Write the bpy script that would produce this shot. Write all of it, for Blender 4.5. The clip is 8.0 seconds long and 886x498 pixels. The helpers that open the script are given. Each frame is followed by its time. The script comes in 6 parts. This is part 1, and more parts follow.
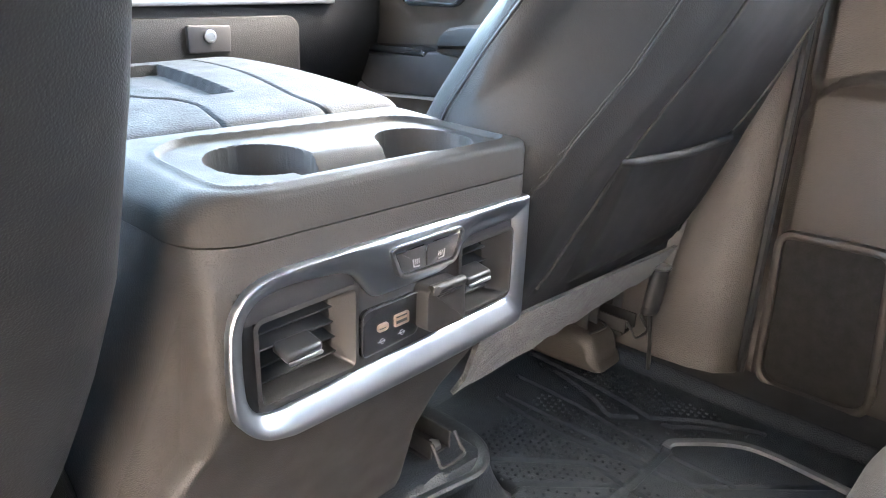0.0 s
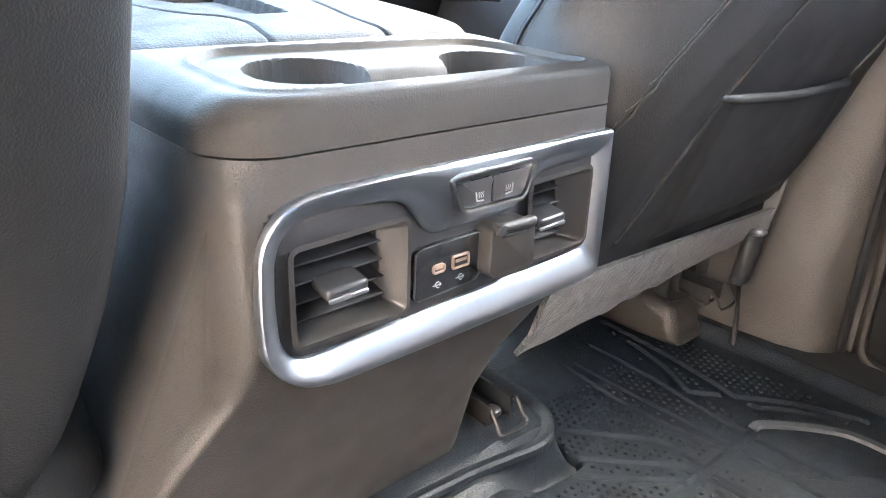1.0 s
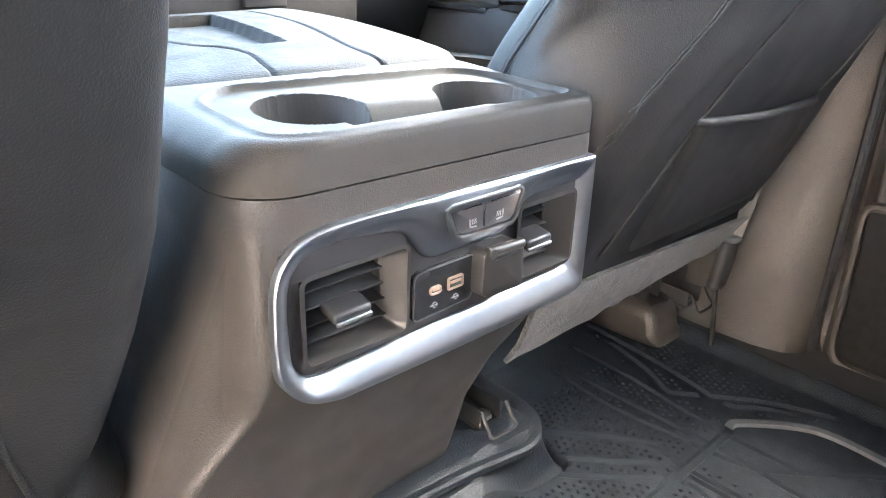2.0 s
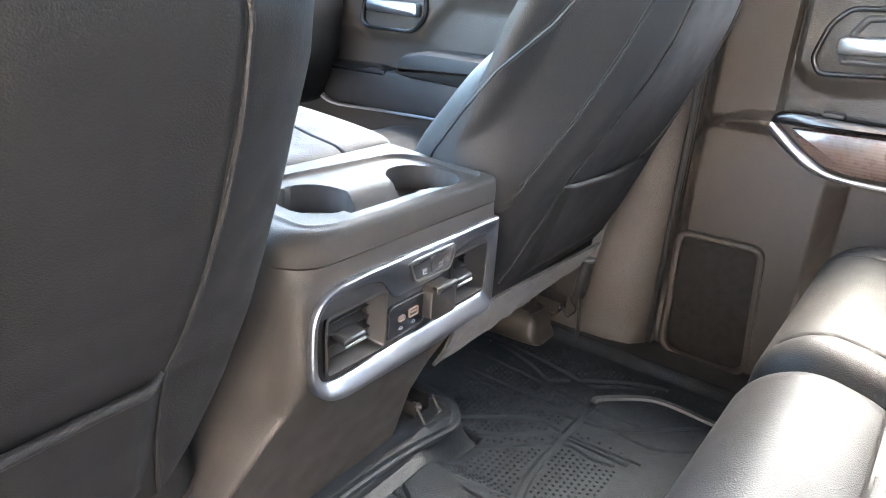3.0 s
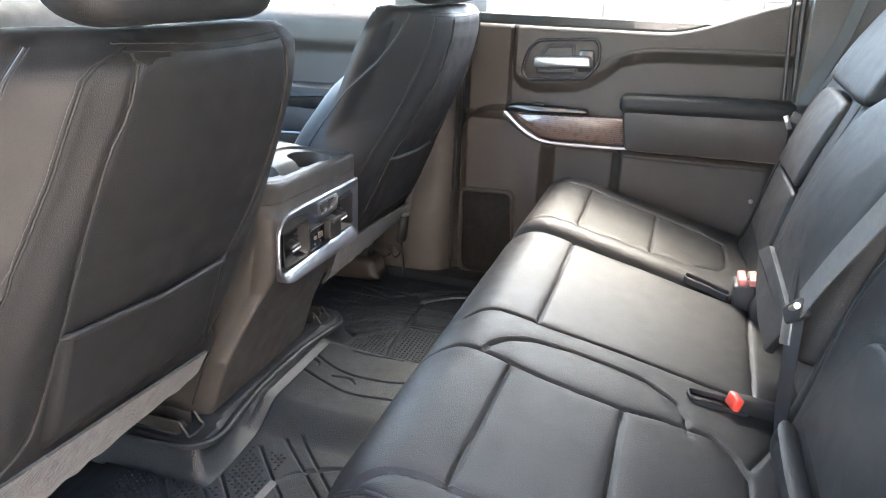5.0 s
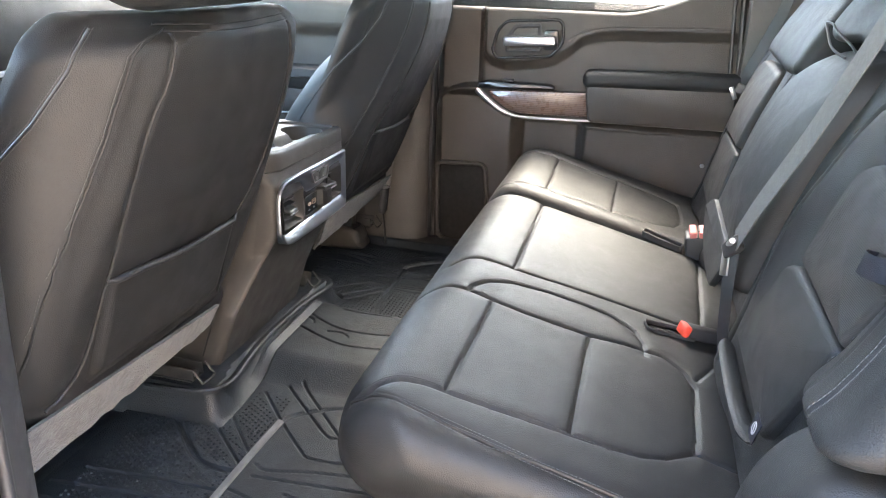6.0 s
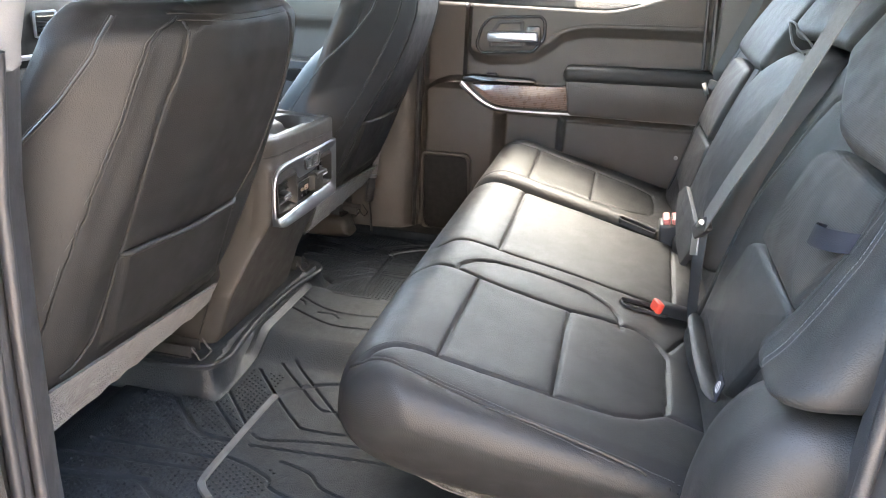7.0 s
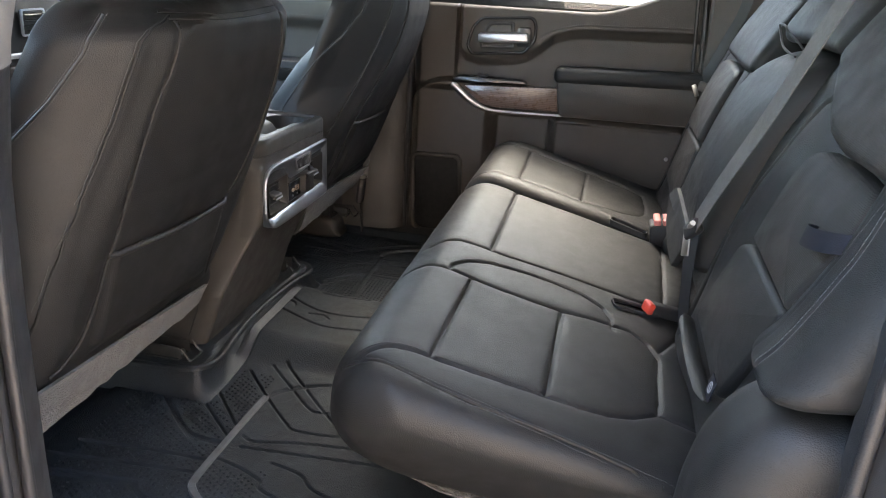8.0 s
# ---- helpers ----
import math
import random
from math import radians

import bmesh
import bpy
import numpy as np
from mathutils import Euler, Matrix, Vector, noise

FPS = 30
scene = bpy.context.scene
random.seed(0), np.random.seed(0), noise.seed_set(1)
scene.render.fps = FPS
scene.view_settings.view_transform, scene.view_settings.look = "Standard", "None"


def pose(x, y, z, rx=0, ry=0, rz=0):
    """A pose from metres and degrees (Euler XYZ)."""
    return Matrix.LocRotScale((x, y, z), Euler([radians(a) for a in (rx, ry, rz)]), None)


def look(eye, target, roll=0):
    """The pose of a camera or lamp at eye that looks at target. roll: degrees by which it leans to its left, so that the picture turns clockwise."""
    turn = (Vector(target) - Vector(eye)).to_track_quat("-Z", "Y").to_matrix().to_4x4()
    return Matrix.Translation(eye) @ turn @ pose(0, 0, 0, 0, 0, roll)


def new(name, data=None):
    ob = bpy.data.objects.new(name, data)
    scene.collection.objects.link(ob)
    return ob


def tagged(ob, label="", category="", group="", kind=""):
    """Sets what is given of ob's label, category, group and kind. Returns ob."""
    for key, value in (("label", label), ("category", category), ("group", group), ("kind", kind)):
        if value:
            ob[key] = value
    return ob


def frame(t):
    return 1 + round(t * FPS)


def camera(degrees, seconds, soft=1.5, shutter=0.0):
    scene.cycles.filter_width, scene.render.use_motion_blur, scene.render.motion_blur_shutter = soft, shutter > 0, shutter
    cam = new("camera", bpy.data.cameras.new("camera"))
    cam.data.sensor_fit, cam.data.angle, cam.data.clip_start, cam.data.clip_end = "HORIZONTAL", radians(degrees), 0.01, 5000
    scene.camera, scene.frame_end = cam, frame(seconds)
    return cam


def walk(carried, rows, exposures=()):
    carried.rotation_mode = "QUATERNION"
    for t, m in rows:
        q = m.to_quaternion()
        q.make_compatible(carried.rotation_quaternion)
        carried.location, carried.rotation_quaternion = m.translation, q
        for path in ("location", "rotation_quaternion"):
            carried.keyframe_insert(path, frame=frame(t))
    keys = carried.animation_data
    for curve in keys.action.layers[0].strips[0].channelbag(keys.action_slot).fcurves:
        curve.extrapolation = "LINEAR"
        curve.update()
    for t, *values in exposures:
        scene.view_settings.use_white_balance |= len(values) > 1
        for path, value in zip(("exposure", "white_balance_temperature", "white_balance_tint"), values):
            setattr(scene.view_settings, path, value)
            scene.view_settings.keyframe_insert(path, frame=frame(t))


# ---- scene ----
cam = camera(62.5, 8.0, soft=1.0)
PATH = [
    (0, (-0.35, 0.107, 0.674), (1.026, 1.365, -0.051), 1.3),
    (0.5, (-0.313, 0.139, 0.62), (0.962, 1.474, -0.151), 1.4),
    (1, (-0.298, 0.15, 0.611), (0.925, 1.52, -0.181), 1.2),
    (1.2, (-0.296, 0.147, 0.613), (0.919, 1.522, -0.182), 1.1),
    (2.3, (-0.375, 0.116, 0.691), (0.925, 1.402, -0.12), 1.6),
    (2.5, (-0.423, 0.095, 0.726), (0.925, 1.333, -0.081), 2.0),
    (3, (-0.582, 0.04, 0.806), (0.921, 1.104, 0.027), 3.4),
    (3.5, (-0.799, -0.007, 0.863), (0.848, 0.866, 0.138), 4.3),
    (4, (-0.975, -0.05, 0.879), (0.76, 0.664, 0.187), 4.1),
    (4.5, (-1.129, -0.103, 0.878), (0.642, 0.515, 0.183), 3.1),
    (4.7, (-1.187, -0.127, 0.888), (0.593, 0.463, 0.194), 2.7),
    (5.8, (-1.408, -0.175, 0.908), (0.384, 0.323, 0.17), 1.4),
    (6, (-1.437, -0.172, 0.906), (0.361, 0.301, 0.169), 1.7),
    (6.5, (-1.5, -0.173, 0.906), (0.307, 0.261, 0.166), 2.4),
    (7, (-1.527, -0.174, 0.907), (0.283, 0.24, 0.165), 2.7),
    (7.5, (-1.53, -0.17, 0.905), (0.283, 0.23, 0.163), 3.0),
    (8, (-1.527, -0.168, 0.906), (0.292, 0.217, 0.167), 3.1),
]
walk(cam, [(t, look(eye, target, roll)) for t, eye, target, roll in PATH],
     exposures=[(0.0, 6.8, 7250, 10), (0.5, 7.05, 7250, 10), (1.2, 7.1, 7250, 10), (2.5, 6.95, 7200, 10), (3.0, 6.6, 7050, 10), (3.5, 6.15, 6900, 10), (4.5, 5.87, 6950, 10), (6.0, 5.95, 7350, 10), (7.6, 5.93, 7400, 10), (8.0, 4.9, 7450, 10)])

# ---- world and light ----
world = bpy.data.worlds.new("world")
scene.world = world
world.use_nodes = True
_nt = world.node_tree
_sky = _nt.nodes.new("ShaderNodeTexSky")
_sky.sky_type = "NISHITA"
_sky.sun_disc = False
_sky.sun_elevation = radians(52)
_sky.sun_rotation = radians(94)
_sky.air_density = 1.0
_sky.dust_density = 2.5
_nt.links.new(_sky.outputs[0], _nt.nodes["Background"].inputs[0])
_nt.nodes["Background"].inputs[1].default_value = 0.15
sun = new("sun", bpy.data.lights.new("sun", "SUN"))
sun.data.energy, sun.data.angle, sun.data.color = 0.38, radians(40), (1.0, 0.97, 0.94)
sun.matrix_world = look((6.6, -0.46, 8.6), (0, 0, 0))

# ---- shape helpers: a shape is (verts array, faces list) ----
V3 = lambda *a: np.array(a, float)


def smooth(a, lo, hi):
    t = np.clip((np.asarray(a, float) - lo) / (hi - lo), 0, 1)
    return t * t * (3 - 2 * t)


def band(a, lo, hi, w):
    return smooth(a, lo - w, lo + w) * (1 - smooth(a, hi - w, hi + w))


def merge(*shapes):
    vs, fs, n = [], [], 0
    for v, f in shapes:
        vs.append(np.asarray(v, float))
        fs += [tuple(i + n for i in q) for q in f]
        n += len(v)
    return np.vstack(vs), fs


def at(shape, m):
    v, f = shape
    a = np.array(m)
    return np.asarray(v) @ a[:3, :3].T + a[:3, 3], f


def flip(shape):
    return shape[0], [tuple(reversed(q)) for q in shape[1]]


def grid_faces(nu, nv, close_u=False, close_v=False):
    f = []
    for i in range(nu if close_u else nu - 1):
        for j in range(nv if close_v else nv - 1):
            a, b = i * nv + j, i * nv + (j + 1) % nv
            c, d = ((i + 1) % nu) * nv + (j + 1) % nv, ((i + 1) % nu) * nv + j
            f.append((a, d, c, b))
    return f


def loft(rings, cap=True, closed=True):
    k = len(rings[0])
    f = grid_faces(len(rings), k, close_v=closed)
    if cap and closed:
        f.append(tuple(range(k)))
        f.append(tuple(reversed(range((len(rings) - 1) * k, len(rings) * k))))
    return np.vstack([np.asarray(r, float) for r in rings]), f


def rbox(c, s, r=0.004, n=2):
    """A box of size s centred at c with rounded edges."""
    bm = bmesh.new()
    bmesh.ops.create_cube(bm, size=1.0)
    bmesh.ops.scale(bm, vec=s, verts=bm.verts)
    r = min(r, 0.49 * min(s))
    if r > 0:
        bmesh.ops.bevel(bm, geom=list(bm.edges), offset=r, segments=n, profile=0.5, affect="EDGES")
    bm.verts.ensure_lookup_table()
    bm.verts.index_update()
    v = np.array([w.co for w in bm.verts]) + np.array(c, float)
    f = [tuple(w.index for w in q.verts) for q in bm.faces]
    bm.free()
    return v, f


def resample(pts, step, closed=False):
    p = np.asarray(pts, float)
    if closed:
        p = np.vstack([p, p[:1]])
    d = np.r_[0, np.cumsum(np.linalg.norm(np.diff(p, axis=0), axis=1))]
    n = max(2, int(round(d[-1] / step)) + 1)
    s = np.linspace(0, d[-1], n)
    q = np.stack([np.interp(s, d, p[:, k]) for k in range(p.shape[1])], 1)
    return q[:-1] if closed else q


def curve(pts, per=8, closed=False):
    """A smooth line through the points."""
    p = np.asarray(pts, float)
    n = len(p)
    out = []
    for i in range(n if closed else n - 1):
        if closed:
            a, b, c, d = p[(i - 1) % n], p[i], p[(i + 1) % n], p[(i + 2) % n]
        else:
            a, b, c, d = p[max(i - 1, 0)], p[i], p[i + 1], p[min(i + 2, n - 1)]
        for t in np.arange(per) / per:
            out.append(0.5 * (2 * b + (c - a) * t + (2 * a - 5 * b + 4 * c - d) * t * t + (3 * b - a - 3 * c + d) * t ** 3))
    if not closed:
        out.append(p[-1])
    return np.array(out)


def round_poly(pts, r, n=5):
    """A closed polygon with rounded corners; r is one radius or one for each corner."""
    p = np.asarray(pts, float)
    k = len(p)
    rs = [r] * k if np.isscalar(r) else r
    out = []
    for i in range(k):
        a, b, c = p[i - 1], p[i], p[(i + 1) % k]
        u, w = a - b, c - b
        lu, lw = np.linalg.norm(u), np.linalg.norm(w)
        d = min(rs[i], 0.48 * lu, 0.48 * lw)
        s, e = b + u / lu * d, b + w / lw * d
        for t in np.linspace(0, 1, n + 1):
            out.append((1 - t) ** 2 * s + 2 * t * (1 - t) * b + t * t * e)
    return np.array(out)


def offset_poly(poly, d):
    """The closed counter-clockwise polygon moved inwards by d."""
    p = np.asarray(poly, float)
    t = np.roll(p, -1, 0) - np.roll(p, 1, 0)
    t /= np.linalg.norm(t, axis=1)[:, None] + 1e-12
    return p + np.stack([-t[:, 1], t[:, 0]], 1) * d


def ccw(poly):
    p = np.asarray(poly, float)
    a = np.sum(p[:, 0] * np.roll(p[:, 1], -1) - np.roll(p[:, 0], -1) * p[:, 1])
    return p if a > 0 else p[::-1]


def prism(poly, h, bev=0.002, base=0.0, dish=0.0):
    """A plate over the polygon from base to base + h along local z, with a rounded rim; dish sinks its middle."""
    p = ccw(poly)
    flat = lambda q, z: np.c_[q, np.full(len(q), z)]
    rings = [flat(p, base), flat(p, base + h - bev), flat(offset_poly(p, bev * 0.3), base + h - bev * 0.3), flat(offset_poly(p, bev), base + h)]
    if dish:
        rings += [flat(offset_poly(p, bev * 2), base + h), flat(offset_poly(p, bev * 3), base + h - dish)]
    return flip(loft(rings))


def hoop(outer, inner, h0, h1, crown=0.0, n=6):
    """A closed moulding between two polygons of as many points, from height h0 to h1 with a crowned face."""
    rings = []
    for a, z in [(0, h0)] + [(t, h1 + crown * math.sin(math.pi * t)) for t in np.linspace(0, 1, n)] + [(1, h0)]:
        rings.append(np.c_[outer * (1 - a) + inner * a, np.full(len(outer), z)])
    k = len(outer)
    return flip((np.vstack(rings), grid_faces(len(rings), k, close_v=True)))


def funnel(polys_z):
    """Open walls through polygons of as many points at the given heights."""
    rings = [np.c_[p, np.full(len(p), z)] for p, z in polys_z]
    return np.vstack(rings), grid_faces(len(rings), len(rings[0]), close_v=True)


def frames_along(p, closed):
    t = (np.roll(p, -1, 0) - np.roll(p, 1, 0)) if closed else np.gradient(p, axis=0)
    return t / (np.linalg.norm(t, axis=1)[:, None] + 1e-12)


def sweep(path, profile, up=(0, 0, 1), closed=False, scale=None):
    """The closed profile (across, up) carried along the path."""
    p = np.asarray(path, float)
    t = frames_along(p, closed)
    u = np.broadcast_to(np.asarray(up, float), p.shape)
    s = np.cross(t, u)
    s /= np.linalg.norm(s, axis=1)[:, None] + 1e-12
    w = np.cross(s, t)
    q = np.asarray(profile, float)
    k = np.ones(len(p)) if scale is None else np.asarray(scale, float)
    v = p[:, None] + (s[:, None] * q[None, :, :1] + w[:, None] * q[None, :, 1:]) * k[:, None, None]
    f = grid_faces(len(p), len(q), close_u=closed, close_v=True)
    if not closed:
        f += [tuple(range(len(q))), tuple(reversed(range((len(p) - 1) * len(q), len(p) * len(q))))]
    return flip((v.reshape(-1, 3), f))


def circle(r, n=8, ry=None):
    a = np.linspace(0, 2 * math.pi, n, endpoint=False)
    return np.stack([np.cos(a) * r, np.sin(a) * (ry or r)], 1)


def tube(path, r, n=8, up=(0.13, 0.21, 0.97), closed=False, scale=None):
    return sweep(path, circle(r, n), up, closed, scale)


def lathe(profile, n=24):
    """Turns (radius, height) round local z."""
    a = np.linspace(0, 2 * math.pi, n, endpoint=False)
    return loft([np.c_[np.cos(a) * r, np.sin(a) * r, np.full(n, z)] for r, z in profile])


def stitches(path, step=0.0055, length=0.0038, r=0.0005):
    """Small threads along a line."""
    q = resample(path, step)
    t = frames_along(q, False)
    out = []
    for p, d in zip(q, t):
        a = np.array([p - d * length / 2, p - d * length * 0.25, p + d * length * 0.25, p + d * length / 2])
        out.append(tube(a, r, 5, scale=(0.5, 1, 1, 0.5)))
    return merge(*out)


def line_distance(p, lines):
    """Each 2D point's distance to the nearest of the lines."""
    best = np.full(len(p), 9.0)
    for ln in lines:
        ln = np.asarray(ln, float)
        for a, b in zip(ln[:-1], ln[1:]):
            d = b - a
            s = np.clip(((p - a) @ d) / (d @ d + 1e-12), 0, 1)
            best = np.minimum(best, np.linalg.norm(p - a - s[:, None] * d, axis=1))
    return best


def drape(pts, verts, u, v, w, keep, lift):
    """Lays 2D points (axes u, v) on a dense mesh: their third coordinate w from the nearest kept vertices, moved by lift."""
    p = np.asarray(pts, float)
    q = verts[keep]
    out = np.zeros((len(p), 3))
    out[:, u], out[:, v] = p[:, 0], p[:, 1]
    for i, a in enumerate(p):
        d = np.hypot(q[:, u] - a[0], q[:, v] - a[1])
        k = np.argpartition(d, 5)[:5]
        g = 1 / (d[k] + 1e-4) ** 2
        out[i, w] = (q[k, w] * g).sum() / g.sum() + lift
    return out


def pillow(profile, x0, x1, r, step_x=0.01, step=0.008, dent=None, warp=None, ends=(1, 1)):
    """A padded body: the closed profile in (y, z) drawn out from x0 to x1 with rounded ends. dent(v, n): how far each
    point sinks along its normal; warp(v) bends the whole."""
    p = ccw(resample(profile, step, True))
    t = frames_along(p, True)
    nrm = np.stack([t[:, 1], -t[:, 0]], 1)
    a = np.linspace(0, math.pi / 2, 8)
    xs, ins = [], []
    if ends[0]:
        xs += list(x0 + r * (1 - np.sin(a[::-1])))
        ins += list(r * (1 - np.cos(a[::-1])))
    else:
        xs, ins = [x0], [0.0]
    lo, hi = xs[-1], x1 - (r if ends[1] else 0)
    m = max(2, int((hi - lo) / step_x))
    xs += list(np.linspace(lo, hi, m + 1)[1:])
    ins += [0.0] * m
    if ends[1]:
        xs += list(x1 - r * (1 - np.sin(a[1:])))
        ins += list(r * (1 - np.cos(a[1:])))
    k = len(p)
    mid = (p.max(0) + p.min(0)) / 2
    _, axes = np.linalg.eigh(np.cov((p - p.mean(0)).T))
    q = (p - mid) @ axes
    mid = mid + ((q.max(0) + q.min(0)) / 2) @ axes.T
    q = (p - mid) @ axes
    ext = np.abs(q).max(0)
    v = np.zeros((len(xs), k, 3))
    nn = np.zeros_like(v)
    for i, (x, d) in enumerate(zip(xs, ins)):
        v[i, :, 0] = x
        v[i, :, 1:] = mid + (q * np.maximum(1 - d / ext, 0.05)) @ axes.T
        nn[i, :, 1:] = nrm
    v, nn = v.reshape(-1, 3), nn.reshape(-1, 3)
    if dent is not None:
        v = v - nn * dent(v, nn)[:, None]
    if warp is not None:
        v = warp(v)
    f = flip((v, grid_faces(len(xs), k, close_v=True)))[1]
    f += [tuple(reversed(range(k))), tuple(range((len(xs) - 1) * k, len(xs) * k))]
    return v, f


def sheet(xs, ys, height, thick=0.0):
    """A height field over a grid in local x and y; with thick, closed below."""
    gx, gy = np.meshgrid(xs, ys, indexing="ij")
    z = height(gx.ravel(), gy.ravel())
    v = np.c_[gx.ravel(), gy.ravel(), z]
    nu, nv = len(xs), len(ys)
    f = grid_faces(nu, nv)
    if thick:
        rim = [i * nv for i in range(nu)] + [(nu - 1) * nv + j for j in range(1, nv)] + [i * nv + nv - 1 for i in range(nu - 2, -1, -1)] + [j for j in range(nv - 2, 0, -1)]
        low = v[rim].copy()
        low[:, 2] = low[:, 2] - thick
        n = len(v)
        v = np.vstack([v, low])
        k = len(rim)
        f += [(rim[i], n + i, n + (i + 1) % k, rim[(i + 1) % k]) for i in range(k)]
    return v, f


# ---- materials ----
def material(name, base, rough=0.5, metal=0.0, var=0.12, var_scale=6.0, grain=None, grain_scale=900.0, bump=0.0004,
             rough_var=0.08, spec=0.5, tint=None, coat=0.0, sheen=0.0, weave=False, dust=0.0):
    m = bpy.data.materials.new(name)
    m.use_nodes = True
    nt = m.node_tree
    nd, ln = nt.nodes, nt.links
    b = nd["Principled BSDF"]
    b.inputs["Metallic"].default_value = metal
    b.inputs["Specular IOR Level"].default_value = spec
    b.inputs["Coat Weight"].default_value = coat
    b.inputs["Coat Roughness"].default_value = 0.08
    b.inputs["Sheen Weight"].default_value = sheen
    tc = nd.new("ShaderNodeTexCoord")
    n1 = nd.new("ShaderNodeTexNoise")
    n1.inputs["Scale"].default_value = var_scale
    n1.inputs["Detail"].default_value = 5
    ln.new(tc.outputs["Object"], n1.inputs["Vector"])
    ramp = nd.new("ShaderNodeValToRGB")
    ramp.color_ramp.elements[0].position, ramp.color_ramp.elements[1].position = 0.3, 0.72
    hi = tint or base
    ramp.color_ramp.elements[0].color = (*[c * (1 - var) for c in base], 1)
    ramp.color_ramp.elements[1].color = (*[min(1, c * (1 + var)) for c in hi], 1)
    ln.new(n1.outputs["Fac"], ramp.inputs["Fac"])
    colour = ramp.outputs["Color"]
    if dust:
        nd3 = nd.new("ShaderNodeTexNoise")
        nd3.inputs["Scale"].default_value, nd3.inputs["Detail"].default_value = 38.0, 9
        nd3.inputs["Roughness"].default_value = 0.75
        ln.new(tc.outputs["Object"], nd3.inputs["Vector"])
        r3 = nd.new("ShaderNodeValToRGB")
        r3.color_ramp.elements[0].position, r3.color_ramp.elements[1].position = 0.52, 0.8
        ln.new(nd3.outputs["Fac"], r3.inputs["Fac"])
        mul = nd.new("ShaderNodeMath")
        mul.operation = "MULTIPLY"
        mul.inputs[1].default_value = dust
        ln.new(r3.outputs["Color"], mul.inputs[0])
        mx = nd.new("ShaderNodeMixRGB")
        mx.inputs[2].default_value = (0.22, 0.19, 0.16, 1)
        ln.new(mul.outputs[0], mx.inputs[0])
        ln.new(colour, mx.inputs[1])
        colour = mx.outputs[0]
    ln.new(colour, b.inputs["Base Color"])
    n2 = nd.new("ShaderNodeTexNoise")
    n2.inputs["Scale"].default_value = var_scale * 4.3
    n2.inputs["Detail"].default_value = 6
    ln.new(tc.outputs["Object"], n2.inputs["Vector"])
    mr = nd.new("ShaderNodeMapRange")
    mr.inputs["From Min"].default_value, mr.inputs["From Max"].default_value = 0.3, 0.7
    mr.inputs["To Min"].default_value, mr.inputs["To Max"].default_value = max(0.02, rough - rough_var), min(1, rough + rough_var)
    ln.new(n2.outputs["Fac"], mr.inputs["Value"])
    ln.new(mr.outputs[0], b.inputs["Roughness"])
    if grain:
        if grain == "leather":
            g = nd.new("ShaderNodeTexVoronoi")
            g.feature = "SMOOTH_F1"
            out = g.outputs["Distance"]
        else:
            g = nd.new("ShaderNodeTexNoise")
            g.inputs["Detail"].default_value = 3
            out = g.outputs["Fac"]
        g.inputs["Scale"].default_value = grain_scale
        ln.new(tc.outputs["Object"], g.inputs["Vector"])
        bp = nd.new("ShaderNodeBump")
        bp.inputs["Strength"].default_value = 1.0
        bp.inputs["Distance"].default_value = bump
        ln.new(out, bp.inputs["Height"])
        big = nd.new("ShaderNodeTexNoise")
        big.inputs["Scale"].default_value, big.inputs["Detail"].default_value = 24.0, 3
        ln.new(tc.outputs["Object"], big.inputs["Vector"])
        b2 = nd.new("ShaderNodeBump")
        b2.inputs["Strength"].default_value, b2.inputs["Distance"].default_value = 0.5, 0.0007
        ln.new(big.outputs["Fac"], b2.inputs["Height"])
        ln.new(b2.outputs[0], bp.inputs["Normal"])
        ln.new(bp.outputs[0], b.inputs["Normal"])
    return m


LEATHER = material("black_leather", (0.0145, 0.0147, 0.0148), 0.5, grain="leather", grain_scale=700, bump=0.00045, var=0.10, rough_var=0.05, spec=0.33, dust=0.03)
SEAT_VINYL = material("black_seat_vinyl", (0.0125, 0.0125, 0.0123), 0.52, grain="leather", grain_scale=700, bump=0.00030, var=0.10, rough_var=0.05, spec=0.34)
LEATHER_RIB = material("ribbed_black_leather", (0.026, 0.024, 0.022), 0.52, grain="leather", grain_scale=700, bump=0.0004, var=0.15, rough_var=0.08, spec=0.3)
LEATHER_SOFT = material("black_seat_fabric_leather", (0.019, 0.0195, 0.0195), 0.6, grain="leather", grain_scale=520, bump=0.0006, var=0.12, spec=0.16)
PLASTIC = material("grained_black_plastic", (0.037, 0.034, 0.031), 0.50, grain="leather", grain_scale=760, bump=0.00033, var=0.12, spec=0.4, dust=0.03)
PLASTIC_TOP = material("grained_tray_plastic", (0.040, 0.0375, 0.0345), 0.56, grain="leather", grain_scale=760, bump=0.00022, var=0.12, spec=0.2, dust=0.04)
PLASTIC_DOOR = material("charcoal_door_plastic", (0.046, 0.0395, 0.034), 0.48, grain="leather", grain_scale=560, bump=0.0006, var=0.14, dust=0.03)
PLASTIC_DARK = material("matte_black_plastic", (0.022, 0.022, 0.023), 0.5, grain="noise", grain_scale=900, bump=0.0002)
GLOSS = material("gloss_black_plastic", (0.015, 0.016, 0.018), 0.22, rough_var=0.05, var=0.1)
CHROME_GREY = material("grey_chrome", (0.36, 0.385, 0.42), 0.35, metal=1.0, var=0.04, rough_var=0.02)
TAB_GREY = material("grey_vent_plastic", (0.020, 0.021, 0.023), 0.36, var=0.1)
SATIN = material("satin_chrome", (0.5, 0.515, 0.545), 0.36, metal=1.0, var=0.04, rough_var=0.02)
